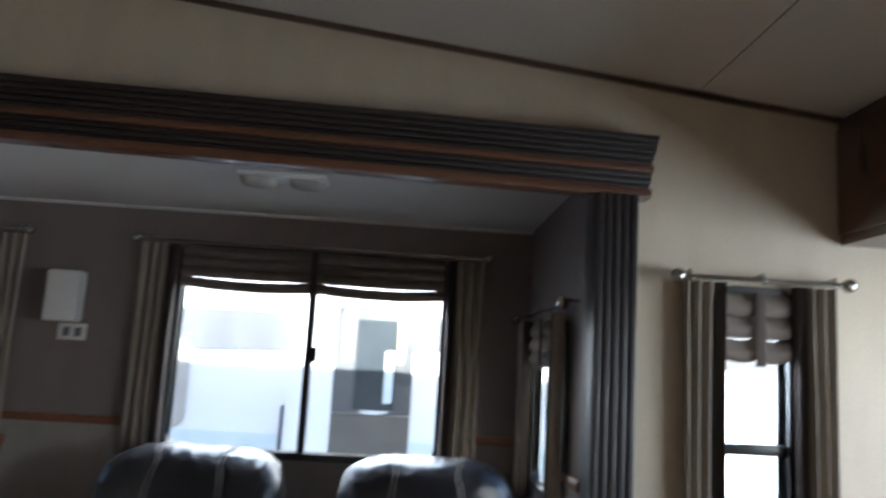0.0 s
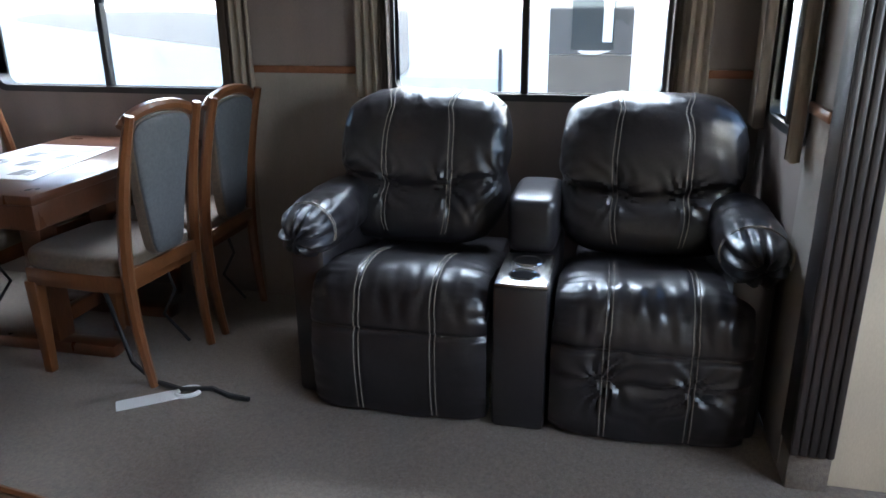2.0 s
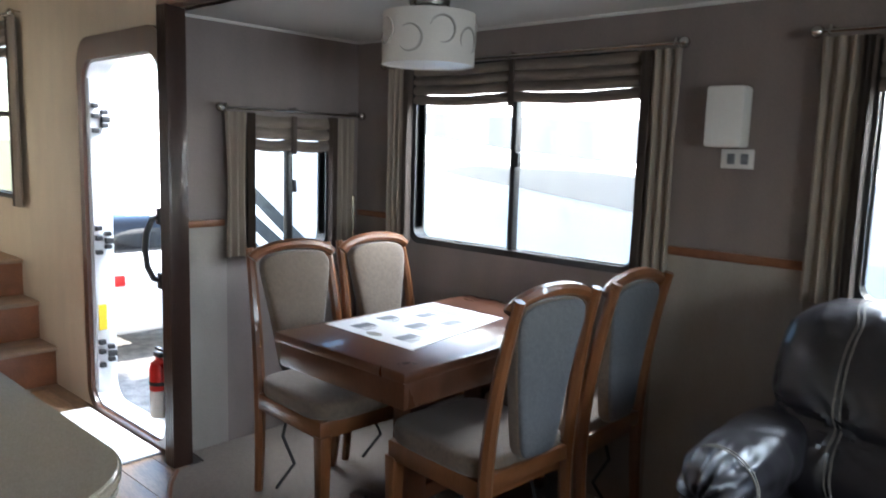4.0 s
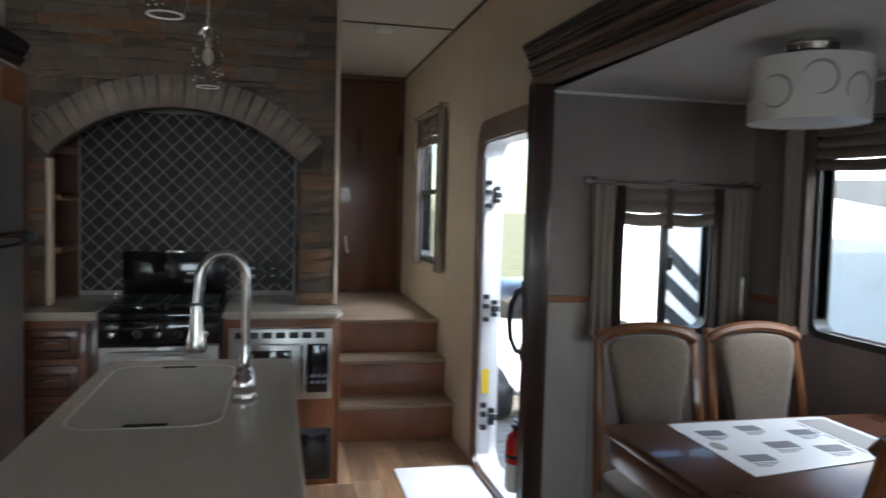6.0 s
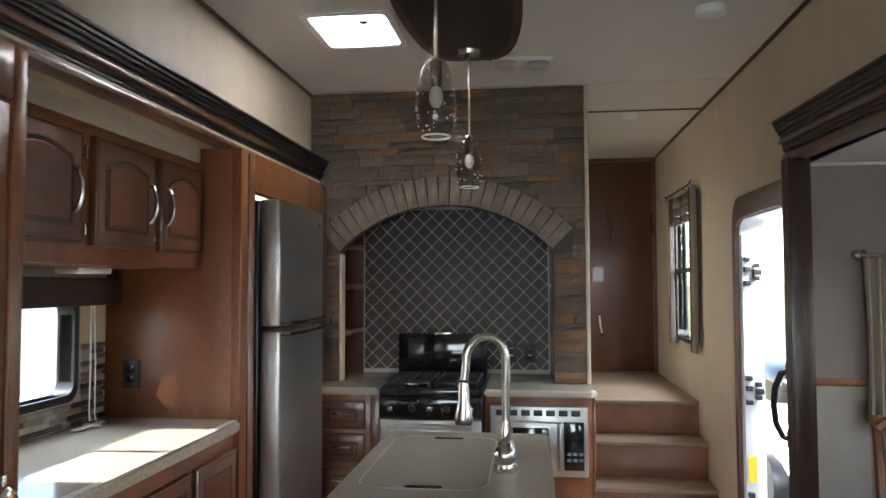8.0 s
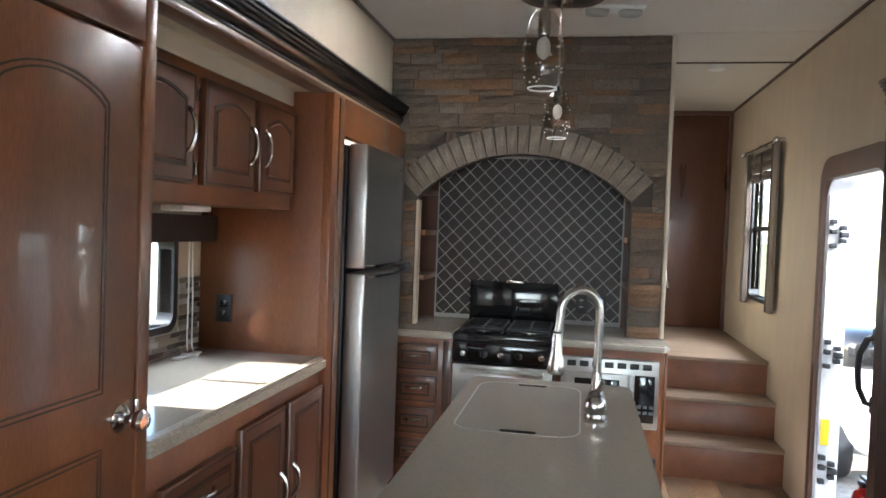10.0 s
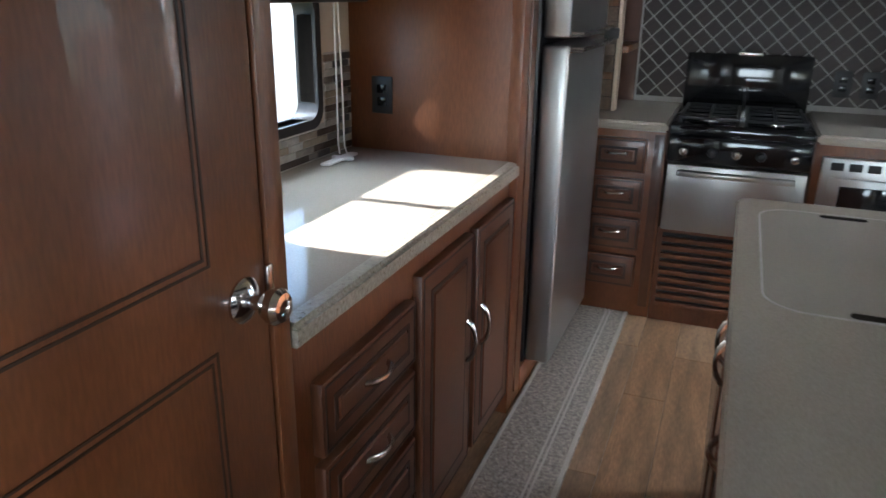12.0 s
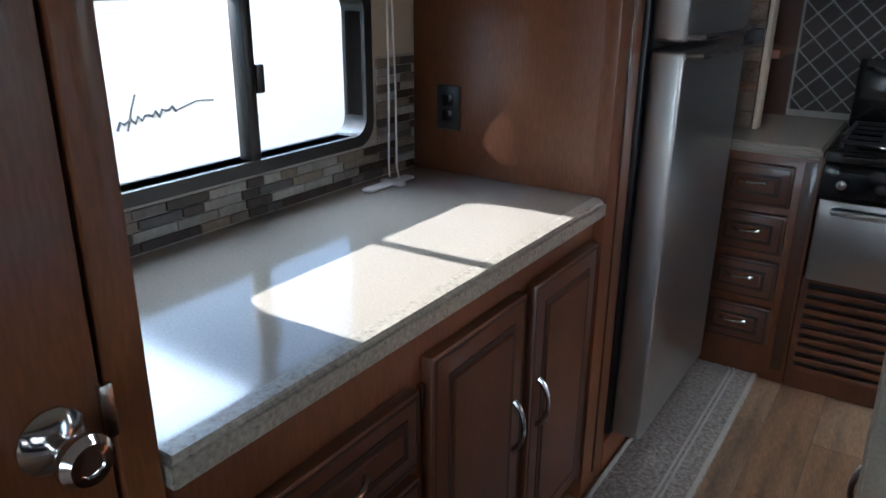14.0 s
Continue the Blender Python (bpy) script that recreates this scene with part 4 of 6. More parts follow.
ch = dining_chair()
ch.matrix_basis = pose(1.42, -2.41, 0, 0, 0, -4)
copy_thing(ch, pose(1.86, -2.43, 0, 0, 0, 0))
copy_thing(ch, pose(1.37, -1.70, 0, 0, 0, 177))
copy_thing(ch, pose(1.82, -1.70, 0, 0, 0, 180))
tg = thing("paper_tag", (1.15, -2.72, 0.008), "long white paper hang tag with hook end on carpet", "tag")
tagm = Matrix.Translation((1.15, -2.70, 0)) @ Matrix.Rotation(radians(-53), 4, "Z")
part("card", prism(bmesh.new(), round_rect(-0.14, 0.06, -0.035, 0.035, 0.006), 0.012, 0.014, tagm), PAPER, tg)
part("hook", tube(bmesh.new(), [tagm @ Vector((0.055 + 0.04 * (1 - math.cos(radians(a))), 0.032 * math.sin(radians(a)) + 0.0, 0.013)) for a in range(-150, 200, 25)], 0.009, 6), PAPER, tg)
sc = thing("black_strap", (1.2, -2.8, 0.008), "black strap trailing over the carpet from a chair", "strap")
part("strap", tube(bmesh.new(), [(1.30, -2.42, 0.36), (1.31, -2.45, 0.2), (1.27, -2.52, 0.07), (1.24, -2.62, 0.02), (1.21, -2.75, 0.018), (1.24, -2.85, 0.018), (1.21, -2.93, 0.016), (1.20, -3.01, 0.016)], 0.009, 6), CABLE, sc)
wn = thing("wand", (2.03, -0.99, 0.9), "grey shade wand beside the window", "wand")
part("wand", tube(bmesh.new(), [(2.09, -0.965, 0.86), (2.09, -0.965, 1.12)], 0.012, 8), NICKEL, wn)

# drum lamp
dl = thing("drum_lamp", (1.55, -2.0, SZ), "cream drum ceiling lamp printed with grey rings", "ceiling lamp")
ML = at(1.55, -2.0, 0)
part("shade", lathe(bmesh.new(), [(0.158, 1.66), (0.162, 1.66), (0.162, 1.835), (0.158, 1.835), (0.158, 1.66)], ML, 40, False), LAMPSH, dl)
part("diffuser", lathe(bmesh.new(), [(0.158, 1.664), (0.158, 1.668)], ML, 40), WHITEP, dl)
for k in range(9):
    a0 = k * 0.70
    zc, rr, sp = (1.735 if k % 2 else 1.765), 0.044, (0, 360)
    pts = [ML @ Vector((0.163 * math.cos(a0 + rr * math.cos(radians(a)) / 0.163), 0.163 * math.sin(a0 + rr * math.cos(radians(a)) / 0.163), zc + rr * math.sin(radians(a)))) for a in range(20 + 40 * k, 300 + 40 * k, 14)]
    part("ring_print", tube(bmesh.new(), pts, [0.0015 + 0.0035 * math.sin(math.pi * i / (len(pts) - 1)) for i in range(len(pts))], 5), LAMPPAT, dl)
part("canopy", lathe(bmesh.new(), [(0.07, SZ - 0.03), (0.075, SZ - 0.012), (0.07, SZ)], ML, 24), NICKEL, dl, "nickel canopy")
for a in (20, 140, 260):
    part("arm", tube(bmesh.new(), [ML @ Vector((0.05 * math.cos(radians(a)), 0.05 * math.sin(radians(a)), SZ - 0.02)), ML @ Vector((0.05 * math.cos(radians(a)), 0.05 * math.sin(radians(a)), 1.838)), ML @ Vector((0.160 * math.cos(radians(a)), 0.160 * math.sin(radians(a)), 1.832))], 0.006, 6), NICKEL, dl)

# sconce with socket plate, ceiling lights
so = thing("wall_sconce", (SB, -2.85, 1.5), "white wall box lamp on the taupe wall", "wall lamp")
part("shade", B(SB - 0.075, SB, -2.92, -2.79, 1.405, 1.605, 0.012), WHITEP, so)
sp = thing("socket_plate", (SB, -2.885, 1.375), "white double socket plate", "socket")
part("plate", B(SB - 0.008, SB, -2.94, -2.83, 1.335, 1.40, 0.003), WHITEP, sp)
for y in (-2.91, -2.865):
    part("socket", B(SB - 0.011, SB - 0.007, y - 0.013, y + 0.013, 1.35, 1.385, 0.002), INK, sp)


def twin_light(x, y, z, rot):
    l = thing("ceiling_light", (x, y, z), "white twin-lens ceiling light", "ceiling light", "twin ceiling lights")
    M = at(x, y, z) @ pose(0, 0, 0, 0, 0, rot)
    part("base", B(-0.14, 0.14, -0.055, 0.055, -0.018, 0, 0.008, M), WHITEP, l)
    for s in (-1, 1):
        bm = cushion(bmesh.new(), (s * 0.078, 0, -0.022), (0.055, 0.042, 0.022), 3, 6)
        bmesh.ops.transform(bm, verts=bm.verts, matrix=M)
        part("lens", bm, LAMPPAT, l, "ribbed clear lens")


twin_light(1.45, -3.78, SZ, 90)
twin_light(0.035, -0.52, ZC, 8)
for x, y, r in ((0.78, -1.09, 0.06), (0.70, 0.70, 0.055)):
    s = thing("smoke_detector", (x, y, ZC), "round white ceiling detector", "detector")
    part("body", lathe(bmesh.new(), [(r * 0.6, ZC - 0.035), (r * 0.9, ZC - 0.03), (r, ZC - 0.012), (r, ZC)], at(x, y, 0), 24), WHITEP, s)

# fire extinguisher
fe = thing("fire_extinguisher", (1.085, -0.90, 0.2), "red and white fire extinguisher with a black valve", "fire extinguisher")
ME2 = at(1.08, -0.90, 0)
part("bottle", lathe(bmesh.new(), [(0.035, 0.19), (0.042, 0.20), (0.042, 0.31), (0.042, 0.312)], ME2, 20), WHITEP, fe, "white lower label band")
part("shoulder", lathe(bmesh.new(), [(0.042, 0.312), (0.042, 0.40), (0.034, 0.43), (0.016, 0.445), (0.014, 0.46)], ME2, 20), RED, fe, "red upper body")
part("strap", lathe(bmesh.new(), [(0.043, 0.335), (0.044, 0.337), (0.044, 0.35), (0.043, 0.352)], ME2, 20), BLACKP, fe)
part("valve", bx(B(1.065, 1.095, -0.925, -0.875, 0.455, 0.475, 0.004), 1.07, 1.09, -0.96, -0.88, 0.485, 0.497, 0.003), BLACKP, fe)
part("bracket", B(1.09, 1.13, -0.93, -0.87, 0.18, 0.42, 0.004), BLACKP, fe)

# ---- recliners ----


def gather(a, b, ca, cb, reach=0.10):
    """Radial tucks in the leather round a stitched-down point."""
    d = math.hypot(a - ca, b - cb)
    return math.sin(11 * math.atan2(b - cb, a - ca) + 9 * noise.noise(Vector((a * 9, b * 9, ca)))) * math.exp(-(d / reach) ** 2) * min(1, d / 0.025)


def stitched(bm, rows):
    for a, b in zip(rows, rows[1:]):
        for p, q, r, t in zip(a, a[1:], b[1:], b):
            bm.faces.new((p, q, r, t))
    return bm


def recliner_seat(yb, yf, label, seed, tuft, ya):
    """One reclining seat facing -x: a tufted back, a seat falling over into the footrest, and a pillow arm."""
    r = thing("recliner", (1.6, yf, 0.008), label, "recliner", "theatre recliners")
    hb, hf, seam = 0.315, 0.285, 0.123

    def back_point(p):
        q = cushion_point((1.85, yb, 0.72), (0.15, hb, 0.265), p, 4.2)
        v, w = q.y - yb, q.z
        fold = math.exp(-((w - 0.675 + 0.02 * math.cos(v * 9)) / 0.028) ** 2)
        q.y = yb + v * (1 - 0.05 * fold - 0.05 * max(0, 0.62 - w) / 0.2)
        if p[0] < 0:
            f = -p[0]
            q.x += f * (0.022 * fold - 0.016 * math.exp(-((w - 0.80) / 0.10) ** 2) - 0.012 * math.exp(-((w - 0.56) / 0.09) ** 2))
            q.x += f * 0.007 * sum(math.exp(-((v - s * seam) / 0.012) ** 2) for s in (-1, 1))
            q.x += f * 0.0085 * sum(gather(v, w, s * seam, 0.672, 0.085) for s in (-1, 1))
            q.x += f * 0.007 * sum(gather(v, w, s * hb, 0.70, 0.12) for s in (-1, 1))
        k = noise.noise(Vector((q.x * 6 + seed, q.y * 7, q.z * 13)))
        edge = max(abs(p[1]), p[2]) ** 4
        q += (q - Vector((1.85, yb, 0.72))).normalized() * (0.005 * k + 0.010 * edge * max(0, noise.noise(Vector((q.x * 11, q.y * 26 + seed, q.z * 26)))))
        q.x += 0.30 * (w - 0.72)
        return q

    bm = bmesh.new()
    vs = bmesh.ops.create_cube(bm, size=2)["verts"]
    bmesh.ops.subdivide_edges(bm, edges=list({e for v in vs for e in v.link_edges}), cuts=52, use_grid_fill=True)
    for v in bm.verts:
        v.co = back_point(v.co.copy())
    part("backrest", bm, LEATHER, r, "tufted glossy black leather back with a pinched middle fold")

    fall = [(1.80, 0.42), (1.62, 0.455), (1.50, 0.485), (1.40, 0.498), (1.32, 0.498), (1.265, 0.482), (1.225, 0.445), (1.205, 0.39), (1.198, 0.315), (1.192, 0.24), (1.195, 0.15), (1.205, 0.07), (1.215, 0.02)]

    def fall_point(t, u):
        """t: 0 at the back of the seat, 1 at the foot; u: -1 to 1 across."""
        x = t * (len(fall) - 1)
        i = min(int(x), len(fall) - 2)
        p0, p1, p2, p3 = (Vector(fall[max(0, min(len(fall) - 1, i + d))]) for d in (-1, 0, 1, 2))
        f = x - i
        c = 0.5 * (2 * p1 + (p2 - p0) * f + (2 * p0 - 5 * p1 + 4 * p2 - p3) * f * f + (3 * p1 - p0 - 3 * p2 + p3) * f ** 3)
        d = (p2 - p1).normalized()
        n = Vector((d.y, -d.x))
        length = t * 0.98
        y = u * hf
        o = -0.035 * abs(u) ** 7
        o -= 0.006 * sum(math.exp(-((y - s * seam) / 0.010) ** 2) for s in (-1, 1))
        o -= 0.012 * math.exp(-((t - 0.665) / 0.010) ** 2)
        if tuft:
            o += 0.008 * sum(gather(y, length, s * seam, 0.76, 0.10) for s in (-1, 1)) - 0.014 * math.exp(-((t - 0.78) / 0.02) ** 2)
        band = math.exp(-((t - 0.48) / 0.14) ** 2)
        o += (0.013 if tuft else 0.008) * band * noise.noise(Vector((y * 34 + seed, length * 7, seed)))
        o += (0.011 if tuft else 0.006) * noise.noise(Vector((y * 6 + seed, length * 9, seed * 2)))
        o += 0.007 * abs(u) ** 3 * noise.noise(Vector((y * 10, length * 30 + seed, seed)))
        return Vector((c.x + n.x * o, yf + y * (1 + 0.02 * (t > 0.6)), c.y + n.y * o))

    bm = bmesh.new()
    nt, nu = 130, 64
    g = [[bm.verts.new(fall_point(i / nt, -1 + 2 * j / nu)) for j in range(nu + 1)] for i in range(nt + 1)]
    stitched(bm, g)
    for j in (0, nu):
        inner = [bm.verts.new((min(1.82, g[i][j].co.x + 0.06), g[i][j].co.y, max(0.012, g[i][j].co.z - (0.06 if i < nt * 0.5 else 0)))) for i in range(nt + 1)]
        stitched(bm, [[g[i][j] for i in range(nt + 1)], inner])
    bmesh.ops.recalc_face_normals(bm, faces=bm.faces)
    ref = min((f for f in bm.faces), key=lambda f: (f.calc_center_median() - Vector((1.40, yf, 0.5))).length)
    if ref.normal.z < 0:
        bmesh.ops.reverse_faces(bm, faces=bm.faces)
    part("seat", bm, LEATHER, r, "padded leather seat falling over into the footrest")
    part("base", B(1.275, 2.0, yf - hf + 0.03, yf + hf - 0.03, 0.008, 0.40, 0.02), LEATHER, r)
    for s in (-1, 1):
        for d in (-0.008, 0.008):
            y = s * seam + d
            pts = [fall_point(0.12 + 0.86 * i / 60, y / hf) for i in range(61)]
            part("stitch", tube(bmesh.new(), [p + Vector((-0.0035 * min(1, i / 30), 0, 0.004 * max(0, 1 - i / 34))) for i, p in enumerate(pts)], 0.0019, 4), STITCH, r, "cream contrast stitching")
            pts = [back_point((-1, y / hb, -0.9 + 1.85 * i / 40)) + Vector((-0.003, 0, 0.0015)) for i in range(41)] + [back_point((-0.9 + 1.2 * i / 8, y / hb, 1)) + Vector((0, 0, 0.004)) for i in range(9)]
            part("stitch", tube(bmesh.new(), pts, 0.0019, 4), STITCH, r, "cream contrast stitching")
    part("arm_panel", B(1.30, 2.0, ya - 0.062, ya + 0.062, 0.008, 0.57, 0.025), LEATHER, r)

    def pleat(q, p):
        if p.x < -0.3:
            th = math.atan2(q.z - 0.60, q.y - ya)
            k = min(1.0, (-p.x - 0.3) / 0.6)
            m = 1 + 0.055 * k * (math.sin(13 * th + seed) + 0.6 * math.sin(7 * th + 2 * seed))
            q.y, q.z = ya + (q.y - ya) * m, 0.60 + (q.z - 0.60) * m
            q.x -= 0.012 * k * math.sin(9 * th + seed)
        q.z += 0.02 * (q.x - 1.55)
        return q
    part("arm_pad", cushion(bmesh.new(), (1.54, ya, 0.60), (0.32, 0.098, 0.088), 2.9, 40, 0.007, seed + 20, pleat), LEATHER, r, "pillow-topped arm with gathered leather front")
    for x in (1.335, 1.348):
        pts = [(x + 0.02 * math.cos(radians(t)), ya + 0.098 * math.cos(radians(t)), 0.598 + 0.088 * math.sin(radians(t))) for t in range(-20, 201, 10)]
        part("stitch", tube(bmesh.new(), pts, 0.0022, 4), STITCH, r)
    return r


recliner_seat(-3.487, -3.535, "black leather recliner with cream double stitching beside the dinette", 1.3, False, -3.215)
recliner_seat(-4.305, -4.315, "black leather recliner with tufted footrest by the pillar", 7.7, True, -4.592)
co = thing("console", (1.6, -3.927, 0.008), "black leather console with a silver cup-holder tray", "console")
part("body", B(1.22, 1.95, -4.012, -3.842, 0.008, 0.49, 0.018), LEATHER, co)
part("lid", cushion(bmesh.new(), (1.72, -3.922, 0.585), (0.19, 0.085, 0.10), 6, 12, 0.003), LEATHER, co, "padded leather lid")
tray = part("tray", B(1.225, 1.525, -4.009, -3.845, 0.485, 0.50, 0.008), NICKEL, co, "satin silver tray")
for x in (1.31, 1.44):
    part("cup_holder", lathe(bmesh.new(), [(0.038, 0.4995), (0.046, 0.5045), (0.050, 0.5005)], at(x, -3.927, 0), 24), CHROME, tray)
    # No hollow here: a flat black disc paints the cup well's dark inside.
    part("cup_well", lathe(bmesh.new(), [(0.039, 0.5005), (0.039, 0.5018)], at(x, -3.927, 0), 24), BLACKG, tray, "flat black disc standing for the shade inside the cup well")

# rear overhead cabinet
oc = thing("overhead_cabinet", (0.4, -5.8, 1.72), "dark cherry overhead cabinet on the rear wall", "cabinet")
part("body", B(-1.1, XR - 0.004, -6.19, -5.40, 1.72, 2.085, 0.004), WOOD_DK, oc)
for i in range(4):
    part("door", B(-1.06 + 0.55 * i, -0.54 + 0.55 * i, -5.40, -5.382, 1.745, 2.05, 0.006), WOOD_DK, oc)

# ---- kitchen slide ----
def counter(name, label, outline, z, t=0.038, bevel=0.010):
    bm = prism(bmesh.new(), outline, z - t, z)
    bmesh.ops.bevel(bm, geom=[e for e in bm.edges if abs(e.verts[0].co.z - e.verts[1].co.z) < 1e-5], offset=bevel, segments=3, affect="EDGES")
    return tagged(part(name, bm, SOLID), label, "worktop")


CX = -1.10
kw = thing("kitchen_worktop", (-1.35, -1.85, 0.842), "glossy speckled beige worktop with a paler front edge strip", "worktop")
bm = prism(bmesh.new(), [(KB + 0.002, -2.475), (-1.1035, -2.475), (-1.1035, -1.225), (KB + 0.002, -1.225)], 0.842, 0.880)
part("top", bm, SOLID, kw)
bm = prism(bmesh.new(), [(-1.1025, -2.475), (-1.065, -2.475), (-1.065, -1.245), (-1.085, -1.225), (-1.1025, -1.225)], 0.836, 0.881)
bmesh.ops.bevel(bm, geom=[e for e in bm.edges if abs(e.verts[0].co.z - e.verts[1].co.z) < 1e-5 and max(v.co.x for v in e.verts) > -1.09], offset=0.009, segments=3, affect="EDGES")
part("front_edge", bm, SOLID_EDGE, kw, "coarsely speckled front edge strip")
bc = thing("base_cabinet", (-1.37, -1.85, 0), "cherry base cabinet with drawers and two tall doors", "cabinet")
part("body", B(KB + 0.01, CX, -2.474, -1.226, 0.05, 0.84, 0.002), WOOD, bc)
part("toe_kick", B(KB + 0.01, CX - 0.05, -2.47, -1.23, 0, 0.05), WOOD_DK, bc)
MF = FX @ at(0, 0, CX)
for v0, v1 in ((0.585, 0.735), (0.41, 0.565), (0.235, 0.39), (0.08, 0.215)):
    raised_door(bc, MF, -2.40, -2.00, v0, v1, name="drawer", handle=(-2.20, (v0 + v1) / 2, 0.10, False))
raised_door(bc, MF, -1.965, -1.62, 0.09, 0.775, False, handle=(-1.66, 0.48, 0.12, True))
raised_door(bc, MF, -1.585, -1.245, 0.09, 0.775, False, handle=(-1.545, 0.48, 0.12, True))
for z in (0.70, 0.18):
    part("hinge", B(CX, CX + 0.012, -1.978, -1.964, z - 0.025, z + 0.025, 0.002), NICKEL, bc)

# overhead cabinets
UX = -1.25
uc = thing("wall_cabinet", (-1.45, -1.85, 1.49), "cherry wall cabinet with arched raised-panel doors", "cabinet")
part("body", B(KB + 0.002, UX, -2.474, -1.228, 1.475, 1.90, 0.003), WOOD, uc)
part("top_board", B(KB + 0.002, UX + 0.004, -2.474, -1.228, 1.90, 1.964, 0.002), CREAM, uc)
MU = FX @ at(0, 0, UX)
raised_door(uc, MU, -2.42, -2.03, 1.53, 1.865, True, handle=(-2.075, 1.69, 0.13, True))
raised_door(uc, MU, -1.97, -1.615, 1.53, 1.865, True, handle=(-1.655, 1.69, 0.13, True))
raised_door(uc, MU, -1.575, -1.25, 1.53, 1.865, True, handle=(-1.535, 1.69, 0.13, True))
for y in (-1.995, -1.59):
    for z in (1.58, 1.81):
        part("hinge", B(UX, UX + 0.014, y - 0.008, y + 0.008, z - 0.02, z + 0.02, 0.002), NICKEL, uc)
ul = thing("under_cabinet_light", (-1.45, -1.65, 1.46), "small white light under the wall cabinet", "light")
part("body", B(-1.53, -1.44, -1.72, -1.52, 1.452, 1.475, 0.006), WHITEP, ul)
vl = thing("window_valance", (KB + 0.05, -1.8, 1.34), "dark brown boxed valance over the counter window", "valance")
part("box", B(KB, KB + 0.09, -2.44, -1.245, 1.335, 1.44, 0.006), ESPRESSO, vl)
cd = thing("shade_cord", (KB + 0.06, -1.39, 0.885), "white shade cord with a plastic cleat on the worktop", "cord")
part("cord", tube(bmesh.new(), [(KB + 0.055, -1.40, 1.34), (KB + 0.056, -1.40, 1.1), (KB + 0.06, -1.41, 0.93), (KB + 0.07, -1.42, 0.90)], 0.0025, 6), WHITEP, cd)
part("cord", tube(bmesh.new(), [(KB + 0.062, -1.39, 1.34), (KB + 0.066, -1.385, 1.1), (KB + 0.07, -1.39, 0.92), (KB + 0.085, -1.40, 0.895), (KB + 0.10, -1.43, 0.888)], 0.0025, 6), WHITEP, cd)
part("cleat", bx(B(KB + 0.045, KB + 0.115, -1.43, -1.41, 0.881, 0.893, 0.004), KB + 0.06, KB + 0.09, -1.52, -1.34, 0.882, 0.890, 0.003), WHITEP, cd)

# fridge housing
fh = thing("fridge_housing", (-1.37, -0.65, 0), "cherry panelled housing round the refrigerator", "cabinet")
part("side_panel", B(KB + 0.004, -1.095, -1.222, -1.19, 0, 1.96, 0.002), WOOD, fh, "tall cherry end panel")
part("front_stile", B(-1.115, -1.075, -1.224, -1.075, 0, 1.96, 0.004), WOOD, fh)
part("bead", B(-1.077, -1.070, -1.155, -1.145, 0.05, 1.95, 0.002), WOOD_DK, fh)
part("front_stile", B(-1.115, -1.075, -0.33, 0.0, 0, 1.96, 0.004), WOOD, fh)
part("top_rail", B(-1.115, -1.075, -1.075, -0.33, 1.80, 1.96, 0.004), WOOD, fh)
part("bottom_rail", B(-1.115, -1.072, -1.075, -0.33, 0, 0.105, 0.004), WOOD, fh)
part("recess", bx(bx(B(KB + 0.01, -1.12, -1.10, -1.075, 0.1, 1.8), KB + 0.01, -1.12, -0.33, -0.31, 0.1, 1.8), KB + 0.01, KB + 0.03, -1.075, -0.33, 0.1, 1.8), BLACKP, fh, flat=True)
fr = thing("refrigerator", (-1.2, -0.70, 0.1), "stainless two-door refrigerator with black sides", "refrigerator")
part("body", B(-1.6, -1.075, -1.035, -0.37, 0.105, 1.77, 0.006), BLACKP, fr)
for nm, z0, z1 in (("freezer_door", 1.235, 1.775), ("fridge_door", 0.115, 1.215)):
    d = part(nm, B(-1.07, -0.985, -1.03, -0.375, z0, z1, 0.010, seg=3), STEEL, fr, "brushed steel door")
    zz = z0 + 0.012 if nm == "freezer_door" else z1 - 0.014
    part("handle", tube(bmesh.new(), [(-0.985, -1.02, zz), (-0.955, -0.99, zz), (-0.945, -0.70, zz), (-0.955, -0.43, zz), (-0.985, -0.40, zz)], 0.009, 8), CHROME, d, "chrome bar handle")
part("handle_bracket", B(-0.985, -0.93, -0.425, -0.395, 1.205, 1.245, 0.006), BLACKP, fr)
part("badge", B(-0.985, -0.983, -0.47, -0.44, 1.70, 1.715), CHROME, fr)

# dark sockets


def socket(label, M):
    s = thing("wall_socket", M @ Vector((0, 0, 0)), label, "socket")
    part("plate", B(-0.036, 0.036, -0.058, 0.058, 0, 0.007, 0.003, M), BLACKP, s)
    for v in (-0.02, 0.02):
        part("outlet", B(-0.016, 0.016, v - 0.014, v + 0.014, 0.006, 0.010, 0.002, M), BLACKG, s)


socket("black socket on the cherry panel", FY @ at(-1.53, 1.055, 1.222))
socket("black socket on the tiled backsplash", FY @ at(-0.055, 1.00, -0.39))
socket("black socket on the tiled backsplash", FY @ at(0.055, 1.00, -0.39))

# pantry
pa = thing("pantry", (-1.36, -2.83, 0), "tall cherry pantry with a two-panel door and round knob", "pantry")
part("body", B(KB + 0.004, -1.105, -3.19, -2.480, 0, 1.955, 0.002), WOOD, pa)
part("stile", B(-1.105, -1.075, -2.522, -2.478, 0, 1.955, 0.004), WOOD, pa)
part("stile", B(-1.105, -1.075, -3.19, -3.10, 0, 1.955, 0.004), WOOD, pa)
part("top_rail", B(-1.105, -1.075, -3.10, -2.522, 1.83, 1.955, 0.004), WOOD, pa)
MP = FX @ at(0, 0, -1.105)
